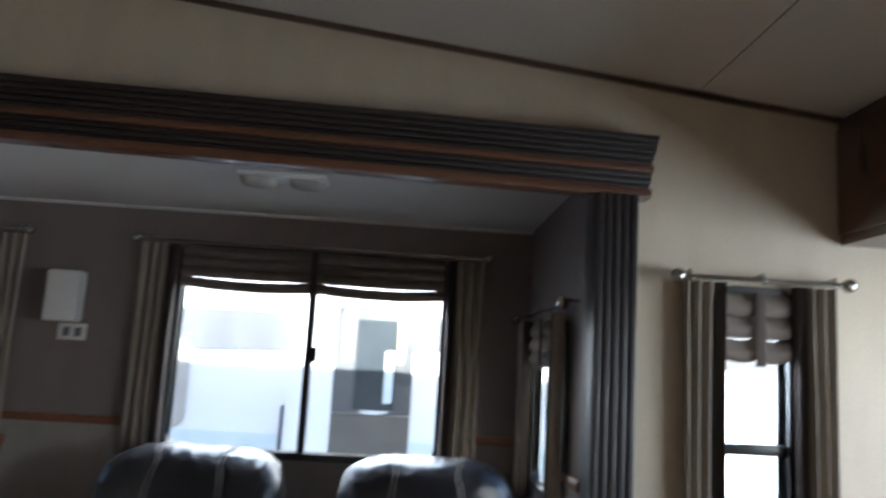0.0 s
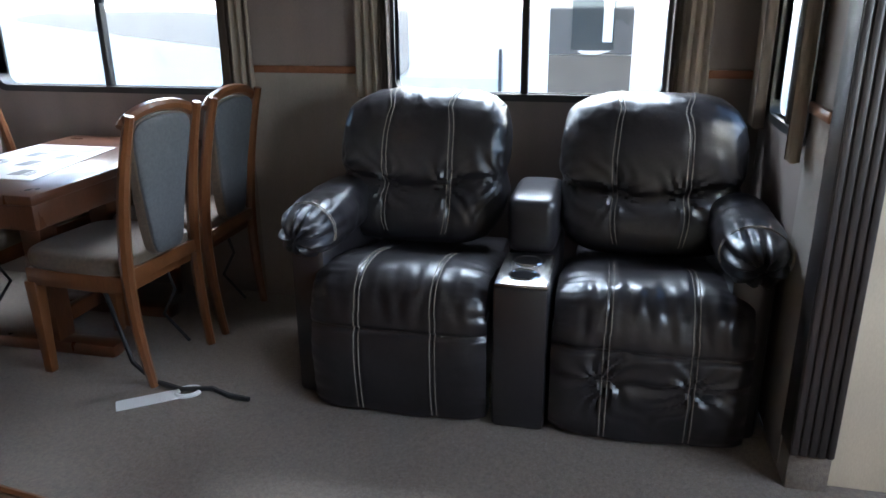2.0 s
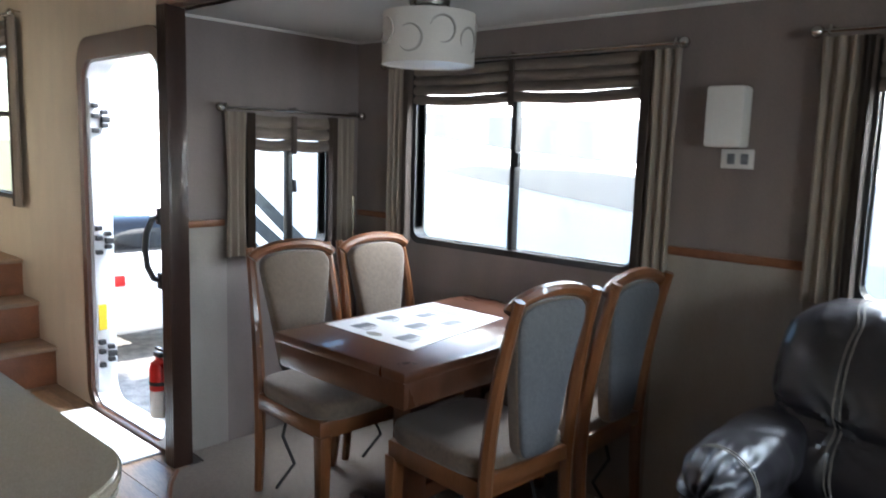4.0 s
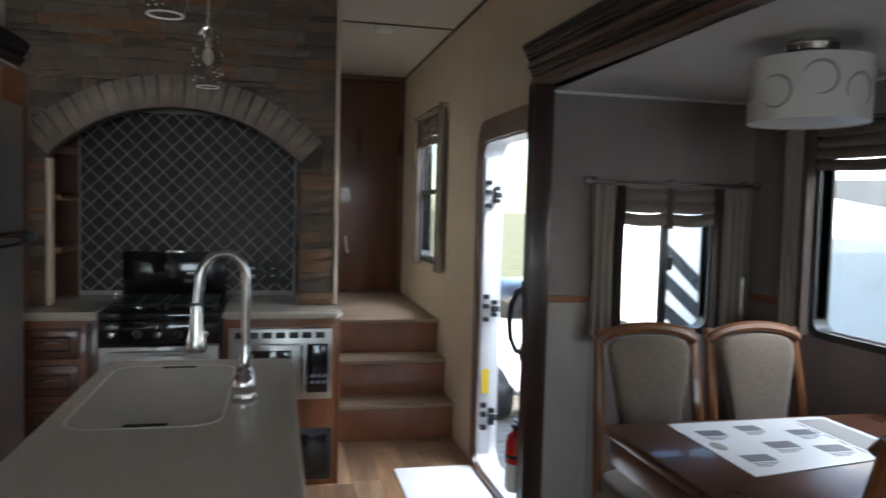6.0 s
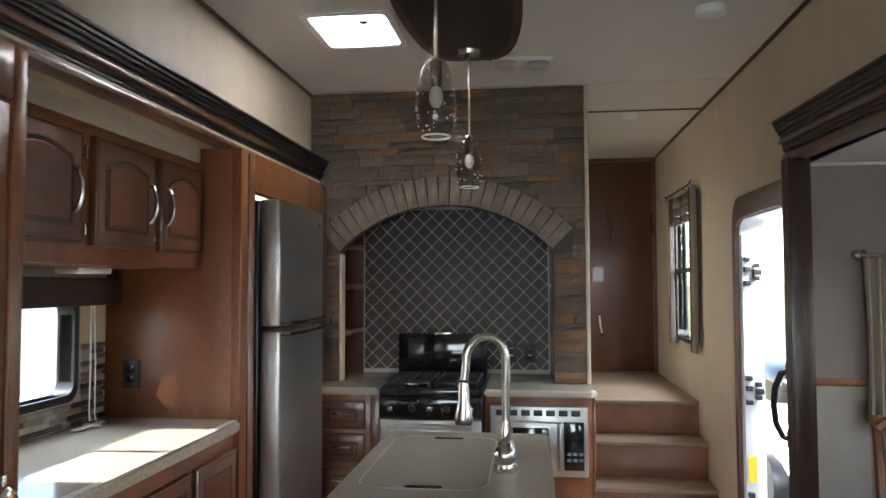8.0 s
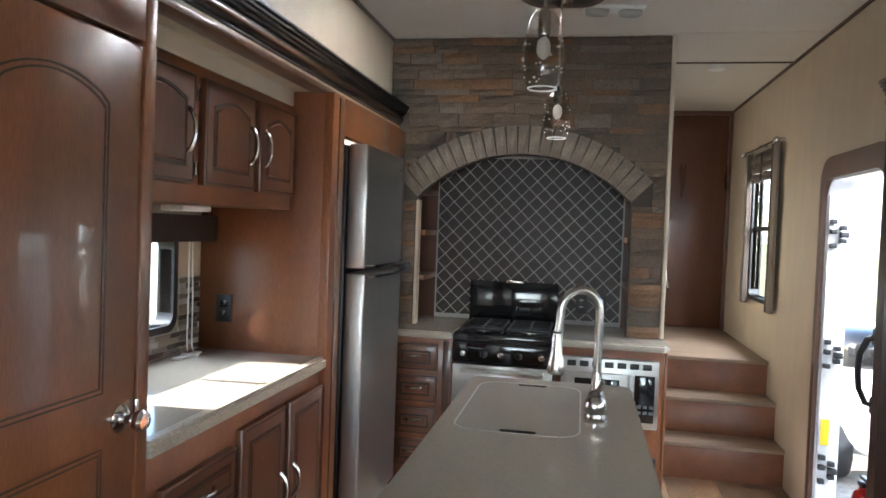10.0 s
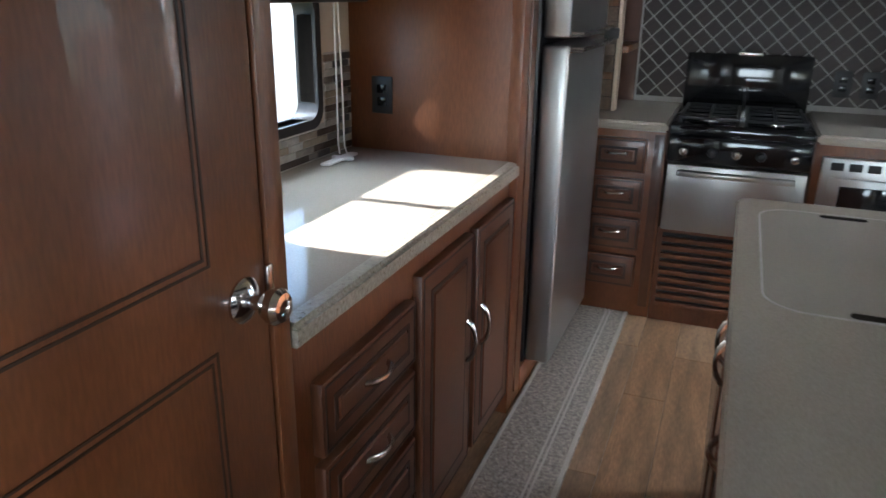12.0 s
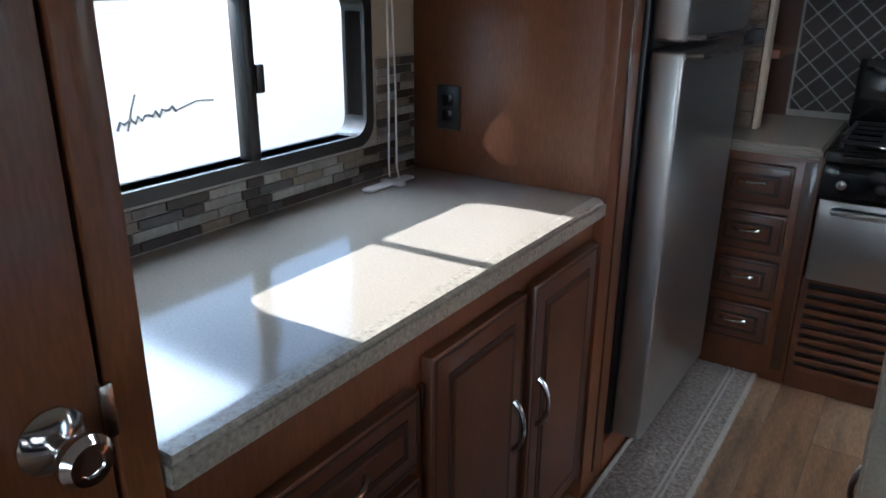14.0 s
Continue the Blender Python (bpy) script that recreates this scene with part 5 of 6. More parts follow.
dr = part("door", B(-3.092, -2.528, 0.03, 1.82, 0, 0.026, 0.004, MP), WOOD, pa, "two-panel cherry door")


def groove(a0, a1, b0, b1, r):
    def o(k):
        top = [(a1 - k - (a1 - a0 - 2 * k) * i / 14, b1 - k - r * (1 - math.sin(math.pi * i / 14) ** 0.7)) for i in range(15)] if r else [(a1 - k, b1 - k), (a0 + k, b1 - k)]
        return [(a0 + k, b0 + k), (a1 - k, b0 + k)] + top
    for k in (0.0, 0.011):
        part("moulding_line", ring_prism(bmesh.new(), o(k), o(k + 0.004), 0.022, 0.0275, MP), GLAZE, dr, "dark glazed line")


groove(-2.975, -2.645, 1.035, 1.72, 0.05)
groove(-2.975, -2.645, 0.14, 0.915, 0)
MK = at(-1.079, -2.583, 0.965) @ pose(0, 0, 0, 0, 90, 0)
kn = part("knob", lathe(bmesh.new(), [(0.033, 0.0), (0.033, 0.004), (0.024, 0.011), (0.011, 0.016), (0.011, 0.030), (0.020, 0.038), (0.026, 0.050), (0.026, 0.058), (0.020, 0.066), (0.012, 0.067), (0.011, 0.064), (0.004, 0.064)], MK, 28), CHROME, dr, "polished round door knob")
part("strike", B(-1.079, -1.070, -2.535, -2.520, 0.94, 1.00, 0.003), NICKEL, dr)
for z in (0.90, 0.35, 1.6):
    part("hinge", tube(bmesh.new(), [(-1.072, -3.096, z - 0.04), (-1.072, -3.096, z + 0.04)], 0.007, 8), NICKEL, dr)

# ---- range wall ----
KF = -0.215
counter("range_worktop_side", "beige speckled worktop beside the range", [(-1.165, 0.415), (-1.165, KF - 0.03), (-0.725, KF - 0.03), (-0.725, 0.415)], 0.872)
counter("range_worktop_side", "beige speckled worktop beside the range with a rounded end", [(-0.175, 0.415), (-0.175, KF - 0.03), (0.365, KF - 0.03), (0.395, KF), (0.395, 0.0), (0.355, 0.04), (0.355, 0.415)], 0.872)
MKF = FY @ at(0, 0, -KF)
db = thing("drawer_cabinet", (-0.93, 0, 0), "cherry drawer cabinet with four drawers and bow pulls", "cabinet")
part("body", B(-1.165, -0.725, KF, 0.40, 0, 0.834, 0.002), WOOD, db)
for i in range(4):
    v = 0.655 - 0.172 * i
    raised_door(db, MKF, -1.035, -0.80, v, v + 0.145, name="drawer", handle=(-0.925, v + 0.082, 0.09, False))
part("stile_bead", B(-0.775, -0.735, KF - 0.004, KF, 0.05, 0.82, 0.001), WOOD_DK, db)
rc = thing("oven_cabinet", (0.09, 0, 0), "cherry cabinet holding the built-in microwave", "cabinet")
part("body", B(-0.175, 0.372, KF, 0.40, 0, 0.834, 0.002), WOOD, rc)
part("end_trim", B(0.372, 0.385, KF - 0.004, 0.05, 0, 0.834, 0.003), WOOD, rc)
mw = thing("microwave_oven", (0.1, KF, 0.44), "stainless built-in microwave with a dark door", "microwave")
part("trim_frame", B(-0.145, 0.345, KF - 0.03, KF, 0.44, 0.79, 0.006), STEEL, mw)
part("door", B(-0.115, 0.195, KF - 0.042, KF - 0.03, 0.475, 0.715, 0.006), STEEL, mw)
part("window", B(-0.075, 0.150, KF - 0.046, KF - 0.041, 0.51, 0.685, 0.003), BLACKG, mw, "dark oven window")
part("control_panel", B(0.225, 0.325, KF - 0.044, KF - 0.03, 0.475, 0.715, 0.004), BLACKG, mw)
part("handle", B(0.198, 0.218, KF - 0.055, KF - 0.03, 0.475, 0.715, 0.006), STEEL, mw)
for i in range(7):
    part("vent_slot", B(-0.115 + 0.063 * i, -0.07 + 0.063 * i, KF - 0.0335, KF - 0.029, 0.742, 0.772, 0.003), BLACKP, mw)
for i in range(6):
    part("button", B(0.24 + 0.03 * (i % 3), 0.26 + 0.03 * (i % 3), KF - 0.046, KF - 0.043, 0.52 + 0.03 * (i // 3), 0.535 + 0.03 * (i // 3)), INK, mw)
ob = thing("floor_speaker", (0.25, KF, 0.04), "black grilled heater outlet low in the cabinet", "vent")
part("plate", B(0.16, 0.35, KF - 0.012, KF, 0.03, 0.29, 0.005), BLACKP, ob)
part("grille", B(0.185, 0.325, KF - 0.016, KF - 0.011, 0.06, 0.26, 0.004), BLACKG, ob)

rg = thing("range", (-0.45, 0, 0), "black and stainless gas range with glass lid raised", "range")
RF = KF - 0.03
part("body", B(-0.715, -0.185, RF + 0.03, 0.38, 0.02, 0.83, 0.004), BLACKP, rg)
part("cooktop", B(-0.718, -0.182, RF - 0.015, 0.30, 0.83, 0.875, 0.010), BLACKG, rg)
part("control_panel", B(-0.718, -0.182, RF - 0.03, RF + 0.03, 0.725, 0.835, 0.012), BLACKG, rg, "black control panel")
for i, x in enumerate((-0.655, -0.545, -0.455, -0.365, -0.245)):
    part("knob", lathe(bmesh.new(), [(0.018, 0), (0.020, 0.004), (0.015, 0.022), (0.012, 0.024)], FY @ at(x, 0.775, -RF + 0.03), 16), BLACKP if i % 2 else NICKEL, rg)
od = part("oven_door", B(-0.712, -0.188, RF - 0.025, RF + 0.03, 0.435, 0.718, 0.008), STEEL, rg, "stainless oven door")
part("handle", bx(B(-0.67, -0.23, RF - 0.065, RF - 0.045, 0.675, 0.70, 0.008), -0.66, -0.64, RF - 0.05, RF - 0.02, 0.678, 0.697), STEEL, od)
vp = part("louvre_panel", B(-0.722, -0.178, RF + 0.028, RF + 0.04, 0.0, 0.43), WOOD, rg, "cherry louvred panel")
for i in range(9):
    part("louvre", B(-0.70, -0.20, RF + 0.008, RF + 0.03, 0.075 + 0.037 * i, 0.097 + 0.037 * i, 0.004), WOOD, vp)
# Black strips laid between the louvres stand for the shade in the gaps.
for i in range(9):
    part("slot", B(-0.70, -0.20, RF + 0.0245, RF + 0.0275, 0.097 + 0.037 * i, 0.112 + 0.037 * i), BLACKP, vp, flat=True)
part("glass_lid", B(-0.715, -0.19, 0.275, 0.295, 0.875, 1.12, 0.008), BLACKG, rg, "raised black glass lid")
part("lid_hinge", B(-0.50, -0.40, 0.27, 0.30, 1.11, 1.13, 0.004), NICKEL, rg)
for x0, x1 in ((-0.69, -0.46), (-0.44, -0.21)):
    g = part("grate", bx(bx(bx(bx(B(x0, x1, -0.20, -0.188, 0.89, 0.902, 0.003), x0, x1, 0.22, 0.232, 0.89, 0.902, 0.003), x0, x0 + 0.012, -0.188, 0.22, 0.89, 0.902, 0.003), x1 - 0.012, x1, -0.188, 0.22, 0.89, 0.902, 0.003), (x0 + x1) / 2 - 0.005, (x0 + x1) / 2 + 0.005, -0.188, 0.22, 0.89, 0.902, 0.003), IRON, rg)
    bx_b = bmesh.new()
    for yy in (-0.09, 0.02, 0.12):
        bx(bx_b, x0, x1, yy - 0.005, yy + 0.005, 0.891, 0.901, 0.002)
    for xx in (x0 + 0.006, x1 - 0.006):
        for yy in (-0.19, 0.225):
            bx(bx_b, xx - 0.006, xx + 0.006, yy - 0.006, yy + 0.006, 0.874, 0.891)
    part("grate_bar", bx_b, IRON, rg)
for x, y in ((-0.575, -0.09), (-0.325, -0.09), (-0.45, 0.14)):
    part("burner", lathe(bmesh.new(), [(0.045, 0.874), (0.045, 0.882), (0.03, 0.886), (0.03, 0.889)], at(x, y, 0), 20), NICKEL, rg)

# recess: shelves and liners
for x0, x1 in ((-1.160, -0.955), (0.175, 0.30)):
    sh = thing("recess_shelf", ((x0 + x1) / 2, 0.2, 0.875), "dark wooden side shelves inside the arched recess", "shelf")
    xa = x0 if x0 < -0.5 else x1 - 0.02
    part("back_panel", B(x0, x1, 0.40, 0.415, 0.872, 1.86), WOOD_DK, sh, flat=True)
    for z in (1.12, 1.38, 1.62):
        part("shelf", B(x0, x1, 0.06, 0.40, z, z + 0.03, 0.003), WOOD, sh)
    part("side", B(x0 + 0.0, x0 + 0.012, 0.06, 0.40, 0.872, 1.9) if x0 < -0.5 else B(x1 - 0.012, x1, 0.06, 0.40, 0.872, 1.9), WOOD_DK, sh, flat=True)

# ---- island ----
IZ, IX0, IX1, IY0, IY1 = 0.878, -0.45, 0.13, -2.87, -1.355
big = [(IX1 - 0.19 + 0.19 * math.cos(radians(a)), IY0 + 0.19 + 0.19 * math.sin(radians(a))) for a in range(-90, 1, 10)]
iw = thing("island_worktop", (-0.16, -2.1, IZ - 0.04), "glossy speckled beige island top with rounded corners", "worktop")
for nm, k, z0, z1, m in (("slab", 0.0, IZ - 0.024, IZ, SOLID), ("edge_band", 0.004, IZ - 0.046, IZ - 0.0245, SOLID_EDGE)):
    cx, cy = (IX0 + IX1) / 2, (IY0 + IY1) / 2
    rim = [(cx + (x - cx) * (1 - k / 0.29), cy + (y - cy) * (1 - k / 0.75)) for x, y in round_rect(IX0, IX1, IY0, IY1, 0.04)[:21] + big]
    bm = prism(bmesh.new(), rim, z0, z1)
    bmesh.ops.bevel(bm, geom=[e for e in bm.edges if abs(e.verts[0].co.z - e.verts[1].co.z) < 1e-5], offset=0.006, segments=3, affect="EDGES")
    part(nm, bm, m, iw)
ib = thing("kitchen_island", (-0.17, -2.1, 0), "cherry kitchen island cabinet with drawers and doors", "island")
part("body", B(IX0 + 0.05, IX1 - 0.05, IY0 + 0.16, IY1 - 0.03, 0, IZ - 0.046, 0.003), WOOD, ib)
MI = Matrix(((0, 0, -1, IX0 + 0.05), (-1, 0, 0, 0), (0, 1, 0, 0), (0, 0, 0, 1)))
for u0, u1 in ((1.42, 1.74), (1.77, 2.09)):
    raised_door(ib, MI, u0, u1, 0.08, 0.80, True, handle=(u1 - 0.04 if u0 < 1.5 else u0 + 0.04, 0.62, 0.11, True))
for v in (0.62, 0.44, 0.26, 0.08):
    raised_door(ib, MI, 2.13, 2.46, v, v + 0.165, name="drawer", handle=(2.295, v + 0.085, 0.10, False))
    raised_door(ib, MI, 2.49, 2.70, v, v + 0.165, name="drawer", handle=(2.595, v + 0.085, 0.10, False))
skc = thing("sink_cover", (-0.22, -1.78, IZ), "fitted sink cover with two finger slots", "sink cover")
part("groove", ring_prism(bmesh.new(), round_rect(-0.400, -0.045, -2.105, -1.445, 0.075), round_rect(-0.395, -0.05, -2.10, -1.45, 0.07), IZ - 0.01, IZ + 0.0012, Matrix.Identity(4)), GROUT, skc, "thin pale joint line")
part("board", prism(bmesh.new(), round_rect(-0.394, -0.051, -2.099, -1.451, 0.07), IZ - 0.01, IZ + 0.001), SINKC, skc)
# The board is uncut: black plates paint the dark inside of both finger slots.
for y in (-2.085, -1.475):
    part("finger_slot", prism(bmesh.new(), round_rect(-0.265, -0.165, y - 0.012, y + 0.012, 0.011), IZ - 0.005, IZ + 0.0017), BLACKG, skc, "black plate standing for the shade in a finger slot")
fa = thing("faucet", (-0.004, -1.872, IZ), "brushed nickel gooseneck faucet with pull-down head", "faucet")
FXC, FYC = -0.004, -1.872
part("base", lathe(bmesh.new(), [(0.034, 0), (0.034, 0.010), (0.026, 0.016), (0.022, 0.03), (0.027, 0.045), (0.027, 0.06), (0.018, 0.085), (0.0155, 0.12), (0.0135, 0.14)], at(FXC, FYC, IZ), 28), NICKEL, fa)
part("handle_body", lathe(bmesh.new(), [(0.030, 0), (0.031, 0.008), (0.024, 0.014), (0.022, 0.022), (0.030, 0.034), (0.032, 0.05), (0.027, 0.064), (0.019, 0.074), (0.020, 0.082), (0.014, 0.09)], at(FXC - 0.003, FYC - 0.030, IZ), 28), NICKEL, fa, "bulbous nickel handle body")
pts = [(FXC, FYC, IZ + 0.13), (FXC, FYC, IZ + 0.22)] + [(FXC - 0.056 + 0.056 * math.cos(radians(a)), FYC - 0.02 + 0.02 * math.cos(radians(a)), IZ + 0.315 + 0.068 * math.sin(radians(a))) for a in range(0, 166, 15)]
pts += [(FXC - 0.113, FYC - 0.04, IZ + 0.29), (FXC - 0.118, FYC - 0.041, IZ + 0.25)]
part("spout", tube(bmesh.new(), pts, 0.0125, 14), NICKEL, fa)
MSp = at(FXC - 0.119, FYC - 0.041, IZ)
part("spray_head", lathe(bmesh.new(), [(0.0125, 0.255), (0.015, 0.24), (0.016, 0.20), (0.024, 0.165), (0.027, 0.145), (0.024, 0.135)], MSp, 20), NICKEL, fa)
part("collar", lathe(bmesh.new(), [(0.0145, 0.254), (0.0145, 0.260)], MSp, 16), BLACKP, fa)
part("lever", tube(bmesh.new(), [(FXC - 0.003, FYC - 0.030, IZ + 0.085), (FXC + 0.010, FYC - 0.040, IZ + 0.10), (FXC + 0.016, FYC - 0.048, IZ + 0.125)], [0.010, 0.008, 0.006], 8), NICKEL, fa)

# pendants
pt = thing("pendant_plate", (-0.19, -1.4, ZC), "dark cherry oval ceiling plate for the pendants", "ceiling plate")
ov = [(-0.19 + 0.24 * (1 if math.cos(a) > 0 else -1) * abs(math.cos(a)) ** 0.5, -1.38 + 0.70 * math.sin(a)) for a in (2 * math.pi * k / 48 for k in range(48))]
part("plate", prism(bmesh.new(), ov, ZC - 0.05, ZC), WOOD_DK, pt)
part("inner_panel", prism(bmesh.new(), [(-0.19 + (x + 0.19) * 0.86, -1.38 + (y + 1.38) * 0.92) for x, y in ov], ZC - 0.053, ZC - 0.049), ESPRESSO, pt)
for y, zb in ((-1.95, 1.835), (-0.83, 1.835)):
    p = thing("pendant_lamp", (-0.195, y, ZC - 0.053), "clear seeded-glass pendant on a nickel stem", "pendant lamp", "island pendants")
    M = at(-0.195, y, zb)
    part("canopy", lathe(bmesh.new(), [(0.02, ZC - zb - 0.085), (0.05, ZC - zb - 0.07), (0.055, ZC - zb - 0.053)], M, 24), NICKEL, p)
    part("stem", tube(bmesh.new(), [(-0.195, y, zb + 0.225), (-0.195, y, ZC - 0.08)], 0.005, 8), NICKEL, p)
    prof = [(0.042, 0.0), (0.052, 0.02), (0.058, 0.06), (0.060, 0.10), (0.054, 0.15), (0.042, 0.195), (0.024, 0.225)]
    s = part("glass_shade", lathe(bmesh.new(), prof + [(r - 0.003, z) for r, z in prof[::-1]] + [prof[0]], M, 28, False), SEEDED, p, "speckled clear glass shade")
    part("rim", lathe(bmesh.new(), [(0.0425, -0.002), (0.0425, 0.002), (0.039, 0.002), (0.039, -0.002), (0.0425, -0.002)], M, 28, False), WHITEP, s)
    fl = bmesh.new()
    rnd = random.Random(int(-y * 10))
    for _ in range(38):
        a, h = rnd.uniform(0, 6.283), rnd.uniform(0.01, 0.2)
        r = 0.057 - 0.9 * abs(h - 0.09) ** 2 * 1.5 - (0.008 if h > 0.16 else 0)
        c = M @ Vector((r * math.cos(a), r * math.sin(a), h))
        bmesh.ops.create_icosphere(fl, subdivisions=1, radius=rnd.uniform(0.002, 0.005), matrix=Matrix.Translation(c))
    part("glass_fleck", fl, LAMPSH, s, "pale glass flecks")
    part("socket", lathe(bmesh.new(), [(0.016, 0.15), (0.018, 0.16), (0.018, 0.215), (0.012, 0.228)], M, 16), NICKEL, p)
    part("bulb", cushion(bmesh.new(), (-0.195, y, zb + 0.115), (0.02, 0.02, 0.032), 2, 6), LAMPSH, p)

# rugs
rug = thing("runner_rug", (-0.95, -1.1, 0), "grey woven runner rug with pale stripes", "rug")
part("rug_body", B(-1.065, -0.81, -2.6, -0.14, 0, 0.012, 0.004), RUG, rug)
for x, w in ((-1.060, 0.012), (-0.906, 0.007), (-0.890, 0.007), (-0.826, 0.014)):
    part("stripe", B(x, x + w, -2.59, -0.15 if w > 0.01 else -0.24, 0.0119, 0.0140), RUGLINE, rug, flat=True)
for r in (0.066, 0.082):
    part("stripe", tube(bmesh.new(), [(-0.972 + r * math.cos(radians(a)), -0.24 + r * 0.8 * math.sin(radians(a)), 0.0115) for a in range(0, 91, 10)] + [(-1.05, -0.24 + r * 0.8, 0.0115)], 0.0035, 5), RUGLINE, rug)
dm = thing("door_mat", (0.9, -0.5, 0), "white cotton door mat with frayed dark ends", "mat")
part("mat", B(0.69, 1.10, -0.86, -0.08, 0, 0.012, 0.004), MAT_W, dm)
fb = bmesh.new()
for i in range(40):
    x = 0.695 + i * 0.0102
    for y, s in ((-0.86, -1), (-0.08, 1)):
        tube(fb, [(x, y, 0.006), (x + 0.003 * math.sin(i * 5), y + s * 0.014, 0.005)], 0.0025, 4)
part("fringe", fb, BODYG, dm, "dark frayed fringe")

# ---- pieces: stone, tiles, planks ----
AC, AZ, AR, AO = -0.405, 1.031, 0.815, 0.975
AH = radians(46.1)
SX0, SX1, SZ0 = XL + 0.004, 0.36, 0.872


def arch_outline():
    pts = [(SX0, SZ0), (-0.992, SZ0), (-0.992, AZ + AR * math.cos(AH))]
    pts += [(AC + AR * math.sin(a), AZ + AR * math.cos(a)) for a in (-AH + 2 * AH * k / 24 for k in range(1, 24))]
    pts += [(0.183, AZ + AR * math.cos(AH)), (0.183, SZ0), (SX1, SZ0), (SX1, ZC), (SX0, ZC)]
    return pts


sw = tagged(part("wall_stone", prism(bmesh.new(), arch_outline(), -0.065, -0.004, FY), MORTAR), "stacked ledge-stone wall with an arched range recess", "wall", kind="structure")
for nm, x0, x1 in (("trim_corner", SX1 + 0.001, SX1 + 0.022),):
    tagged(part(nm, B(x0, x1, -0.012, 0.07, 0.874, ZC - 0.002, 0.004), CREAM), "pale corner strip beside the stone", "trim", kind="structure")
tagged(part("trim_jamb", B(-0.998, -0.982, -0.014, 0.06, 0.874, 1.58, 0.003), CREAM), "pale edge strip inside the arch", "trim", kind="structure")


def piece(name, me, m, parent):
    o = new(name, me)
    o.parent = parent
    o.matrix_basis = m
    return o


def block_mesh(name, sx, sy, sz, material, rough, seed, cham=0.004):
    """A small rough-hewn block with chamfered front edges; out along -y."""
    r = random.Random(seed)
    bm = bmesh.new()
    nx, nz = 3, 2
    g = []
    for j in range(nz + 1):
        row = []
        for i in range(nx + 1):
            edge = i in (0, nx) or j in (0, nz)
            x, z = -sx / 2 + sx * i / nx, -sz / 2 + sz * j / nz
            row.append(bm.verts.new((x, -sy + (r.uniform(0.3, 1) * rough if edge else r.uniform(-1, 0.6) * rough), z + (r.uniform(-1, 1) * rough * 0.3 if edge else 0))))
        g.append(row)
    for j in range(nz):
        for i in range(nx):
            bm.faces.new((g[j][i], g[j][i + 1], g[j + 1][i + 1], g[j + 1][i]))
    ring = [g[0][i] for i in range(nx + 1)] + [g[j][nx] for j in range(1, nz + 1)] + [g[nz][i] for i in range(nx - 1, -1, -1)] + [g[j][0] for j in range(nz - 1, 0, -1)]
    back = [bm.verts.new((v.co.x, 0, v.co.z)) for v in ring]
    for i in range(len(ring)):
        k = (i + 1) % len(ring)
        bm.faces.new((ring[k], ring[i], back[i], back[k]))
    bmesh.ops.recalc_face_normals(bm, faces=bm.faces)
    me = bpy.data.meshes.new(name)
    bm.to_mesh(me)
    bm.free()
    me.materials.append(material)
    return me


rs = random.Random(11)
z = SZ0 + 0.004
while z < ZC - 0.015:
    h = min(rs.choice((0.032, 0.04, 0.05, 0.06, 0.072)), ZC - 0.004 - z)
    zm = z + h / 2
    spans = []
    if zm < AZ + AO:
        dz = zm - AZ
        half = math.sqrt(max(0, AO * AO - dz * dz)) if dz > AO * math.cos(AH) else None
        if half is None:
            lim_l = -0.998 if zm < AZ + AR * math.cos(AH) else AC - AO * math.sin(AH) * 0.99
            lim_r = 0.187 if zm < AZ + AR * math.cos(AH) else AC + AO * math.sin(AH) * 0.99
        else:
            lim_l, lim_r = AC - half, AC + half
        spans = [(SX0 + 0.002, lim_l - 0.003), (lim_r + 0.003, SX1)]
    else:
        spans = [(SX0 + 0.002, SX1)]
    for a, b in spans:
        x = a
        while x < b - 0.012:
            w = min(rs.uniform(0.10, 0.30), b - x)
            if b - x - w < 0.05:
                w = b - x
            if w > 0.012:
                me = block_mesh("stone", w - 0.003, rs.uniform(0.008, 0.030), h - 0.003, STONE, 0.006, rs.random())
                piece("stone", me, at(x + w / 2, 0.004, zm), sw)
            x += w
    z += h
NV = 23
vm = []
for k in range(3):
    vm.append(block_mesh("arch_stone", 0.0545, 0.026 + 0.004 * k, AO - AR - 0.006, ARCHST, 0.003, k))
for k in range(NV):
    a = -AH + 2 * AH * (k + 0.5) / NV
    rm = (AR + AO) / 2
    piece("arch_stone", vm[k % 3], at(AC + rm * math.sin(a), 0.002, AZ + rm * math.cos(a)) @ Matrix.Rotation(a, 4, "Y"), sw)

# diamond tiles
TX0, TX1, TZ0, TZ1, D = -0.945, 0.165, 0.90, 1.86, 0.092
tw = tagged(part("wall_tiled", B(-0.955, 0.175, 0.404, 0.419, 0.874, 1.90), GROUT, flat=True), "dark diamond-laid tiled backsplash with pale joints", "wall", kind="structure")
part("tile_border", ring_prism(bmesh.new(), [(TX0 - 0.008, TZ0 - 0.008), (TX1 + 0.008, TZ0 - 0.008), (TX1 + 0.008, TZ1 + 0.008), (TX0 - 0.008, TZ1 + 0.008)], [(TX0, TZ0), (TX1, TZ0), (TX1, TZ1), (TX0, TZ1)], -0.404, -0.396, FY), GROUT, tw, "pale edging strip")


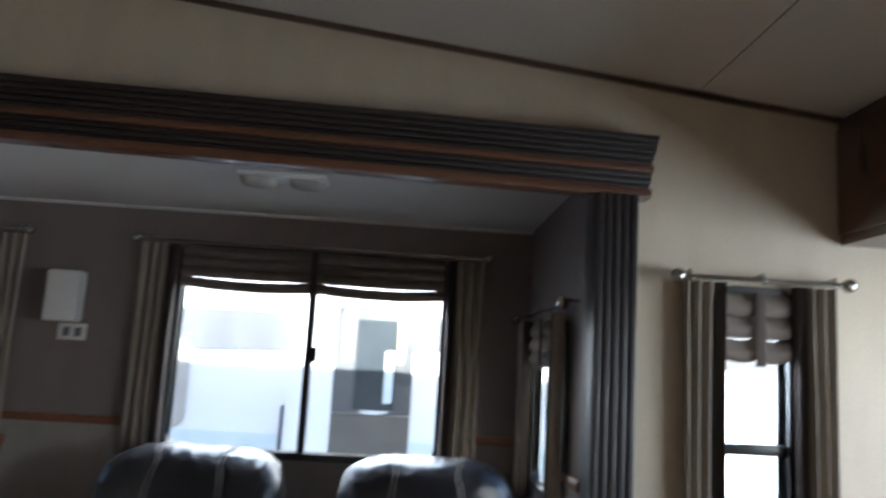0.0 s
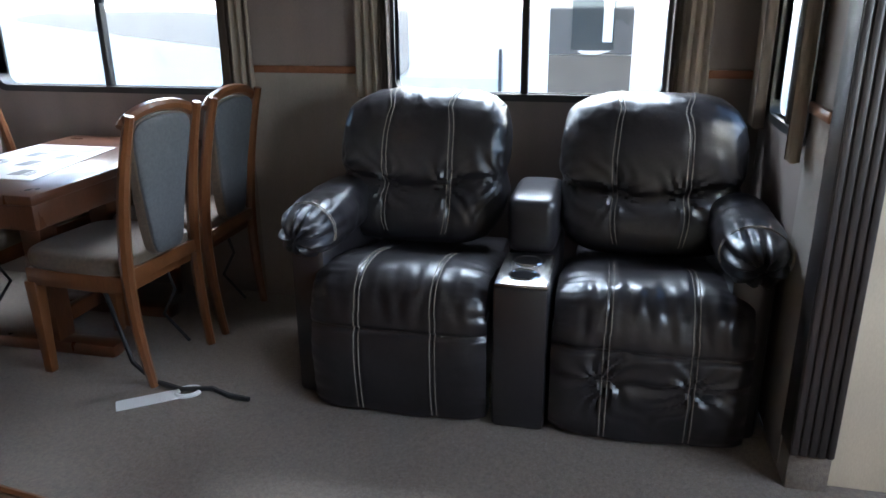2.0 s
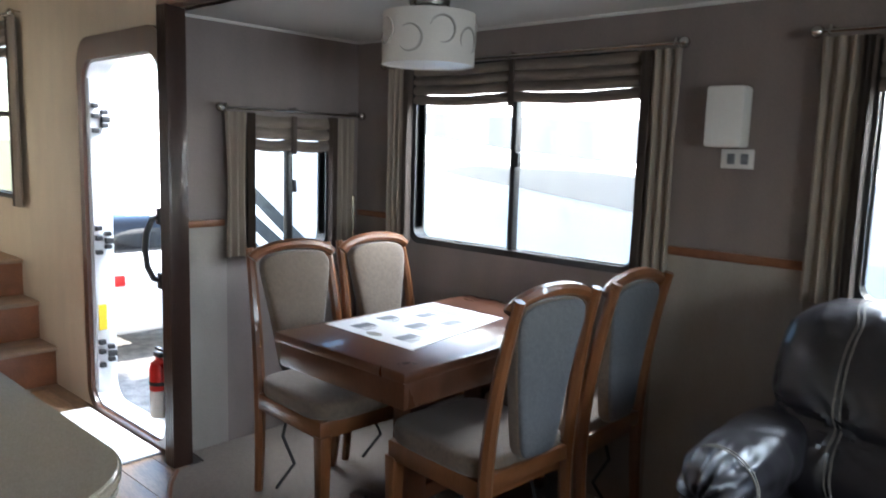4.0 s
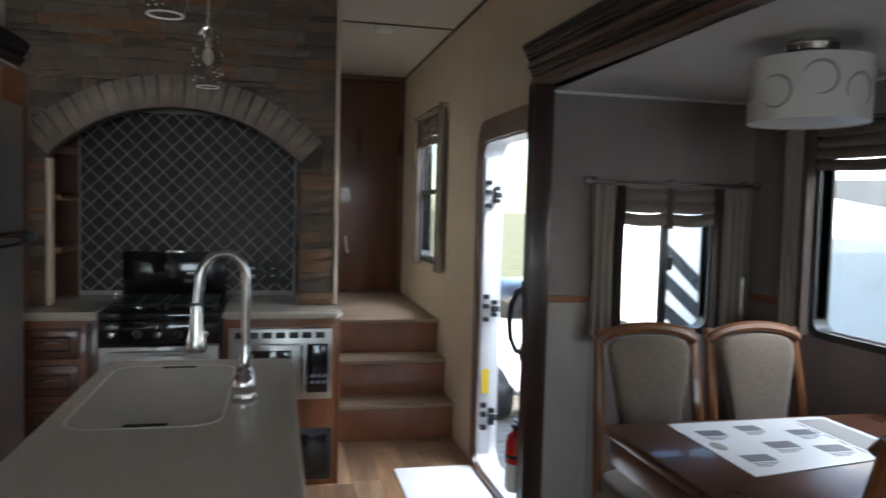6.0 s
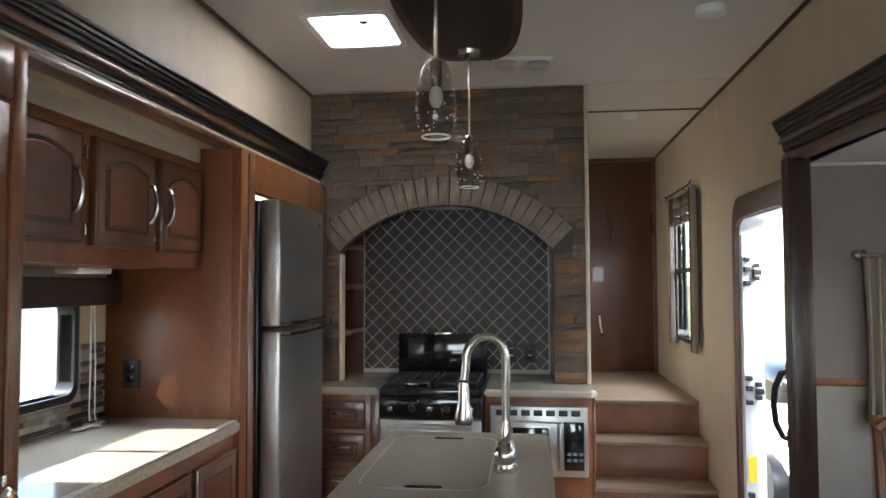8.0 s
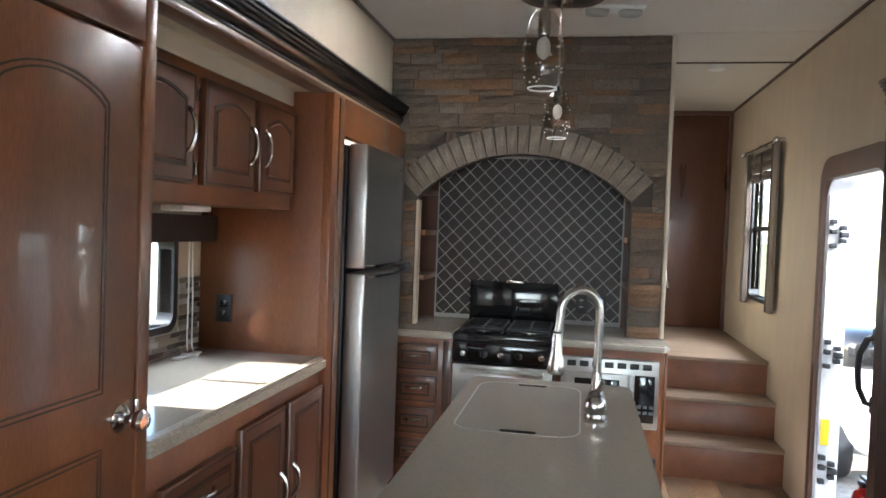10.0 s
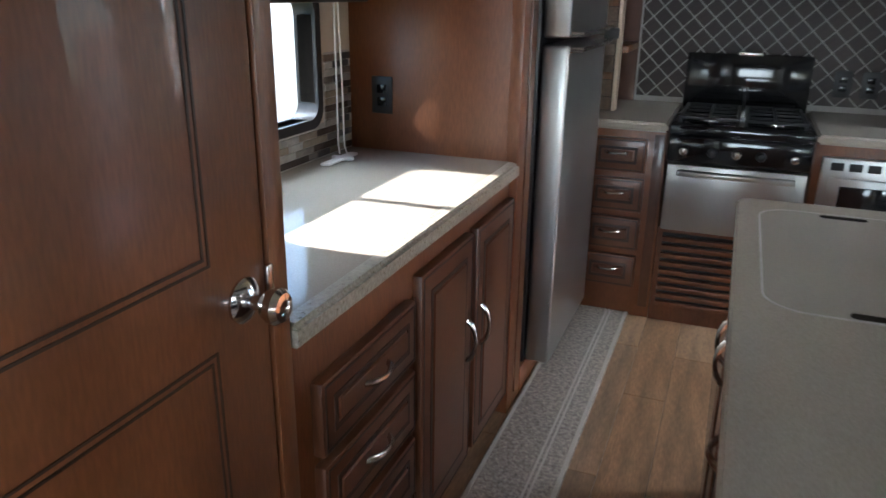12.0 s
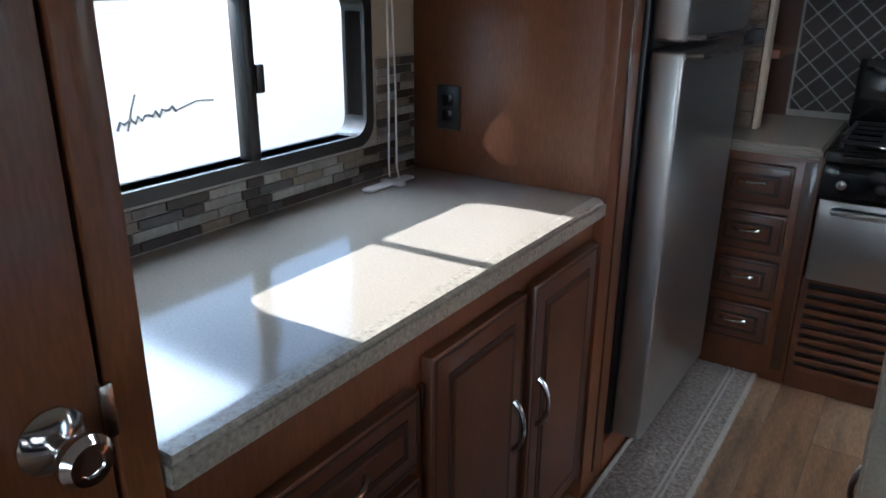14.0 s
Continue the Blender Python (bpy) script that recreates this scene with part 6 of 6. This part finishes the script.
def clip(poly):
    for ax, s, lim in ((0, 1, TX0), (0, -1, TX1), (1, 1, TZ0), (1, -1, TZ1)):
        outp = []
        for i in range(len(poly)):
            p, q = poly[i], poly[(i + 1) % len(poly)]
            dp, dq = s * (p[ax] - lim), s * (q[ax] - lim)
            if dp >= 0:
                outp.append(p)
            if dp * dq < 0:
                t = dp / (dp - dq)
                outp.append((p[0] + (q[0] - p[0]) * t, p[1] + (q[1] - p[1]) * t))
        poly = outp
        if len(poly) < 3:
            return []
    return poly


hd2 = D / 2 - 0.0042
bm = prism(bmesh.new(), [(hd2, 0), (0, hd2), (-hd2, 0), (0, -hd2)], 0, 0.006, FY)
tile_me = bpy.data.meshes.new("tile")
bm.to_mesh(tile_me), bm.free()
tile_me.materials.append(TILE)
rest = bmesh.new()
j = 0
while TZ0 + j * D / 2 < TZ1 + D / 2:
    zc = TZ0 + j * D / 2
    i = 0
    while TX0 + i * D + (D / 2 if j % 2 else 0) < TX1 + D / 2:
        xc = TX0 + i * D + (D / 2 if j % 2 else 0)
        if TX0 <= xc - hd2 and xc + hd2 <= TX1 and TZ0 <= zc - hd2 and zc + hd2 <= TZ1:
            piece("tile", tile_me, at(xc, 0.404, zc), tw)
        else:
            pl = clip([(xc + hd2, zc), (xc, zc + hd2), (xc - hd2, zc), (xc, zc - hd2)])
            if len(pl) >= 3 and abs(sum(pl[k][0] * pl[(k + 1) % len(pl)][1] - pl[(k + 1) % len(pl)][0] * pl[k][1] for k in range(len(pl)))) > 1e-4:
                prism(rest, pl, -0.404, -0.398, FY)
        i += 1
    j += 1
part("cut_tile", rest, TILE, tw)

# linear mosaic behind the counter
mw2 = tagged(part("backsplash", bx(B(KB, KB + 0.004, -2.47, -1.224, 0.881, 0.985), KB, KB + 0.004, -1.39, -1.224, 0.985, 1.19), GROUT, flat=True), "linear glass and stone mosaic backsplash", "backsplash", kind="structure")
rs = random.Random(4)
unit = {}
z = 0.884
while z < 1.185:
    y = -2.465 if z < 0.965 else -1.388
    y -= 0
    while y < -1.228:
        l = min(rs.choice((0.05, 0.075, 0.10, 0.14)), -1.226 - y)
        if l > 0.012:
            k = round(l, 3)
            if k not in unit:
                bmu = B(0, 0.006, 0.001, k - 0.001, 0.001, 0.0205, 0.0012, seg=1)
                unit[k] = bpy.data.meshes.new("tile")
                bmu.to_mesh(unit[k]), bmu.free()
                unit[k].materials.append(MOSAIC)
            piece("tile", unit[k], at(KB + 0.003, y, z), mw2)
        y += l
    z += 0.0215

# vinyl planks
rs = random.Random(8)
pl = {}
x = XL + 0.002
while x < XR:
    w = min(0.148, XR - x)
    y = -6.18 + rs.uniform(-0.9, 0)
    while y < 0.44:
        a, b = max(y, -6.18), min(y + 0.92, 0.44)
        if b - a > 0.03 and w > 0.02:
            k = (round(w, 3), round(b - a, 3))
            if k not in pl:
                bmu = B(0.0008, k[0] - 0.0008, 0.0008, k[1] - 0.0008, -0.006, 0.0, 0.001, seg=1)
                pl[k] = bpy.data.meshes.new("plank")
                bmu.to_mesh(pl[k]), bmu.free()
                pl[k].materials.append(PLANK)
            piece("plank", pl[k], at(x, a, 0), floor)
        y += 0.92
    x += 0.148
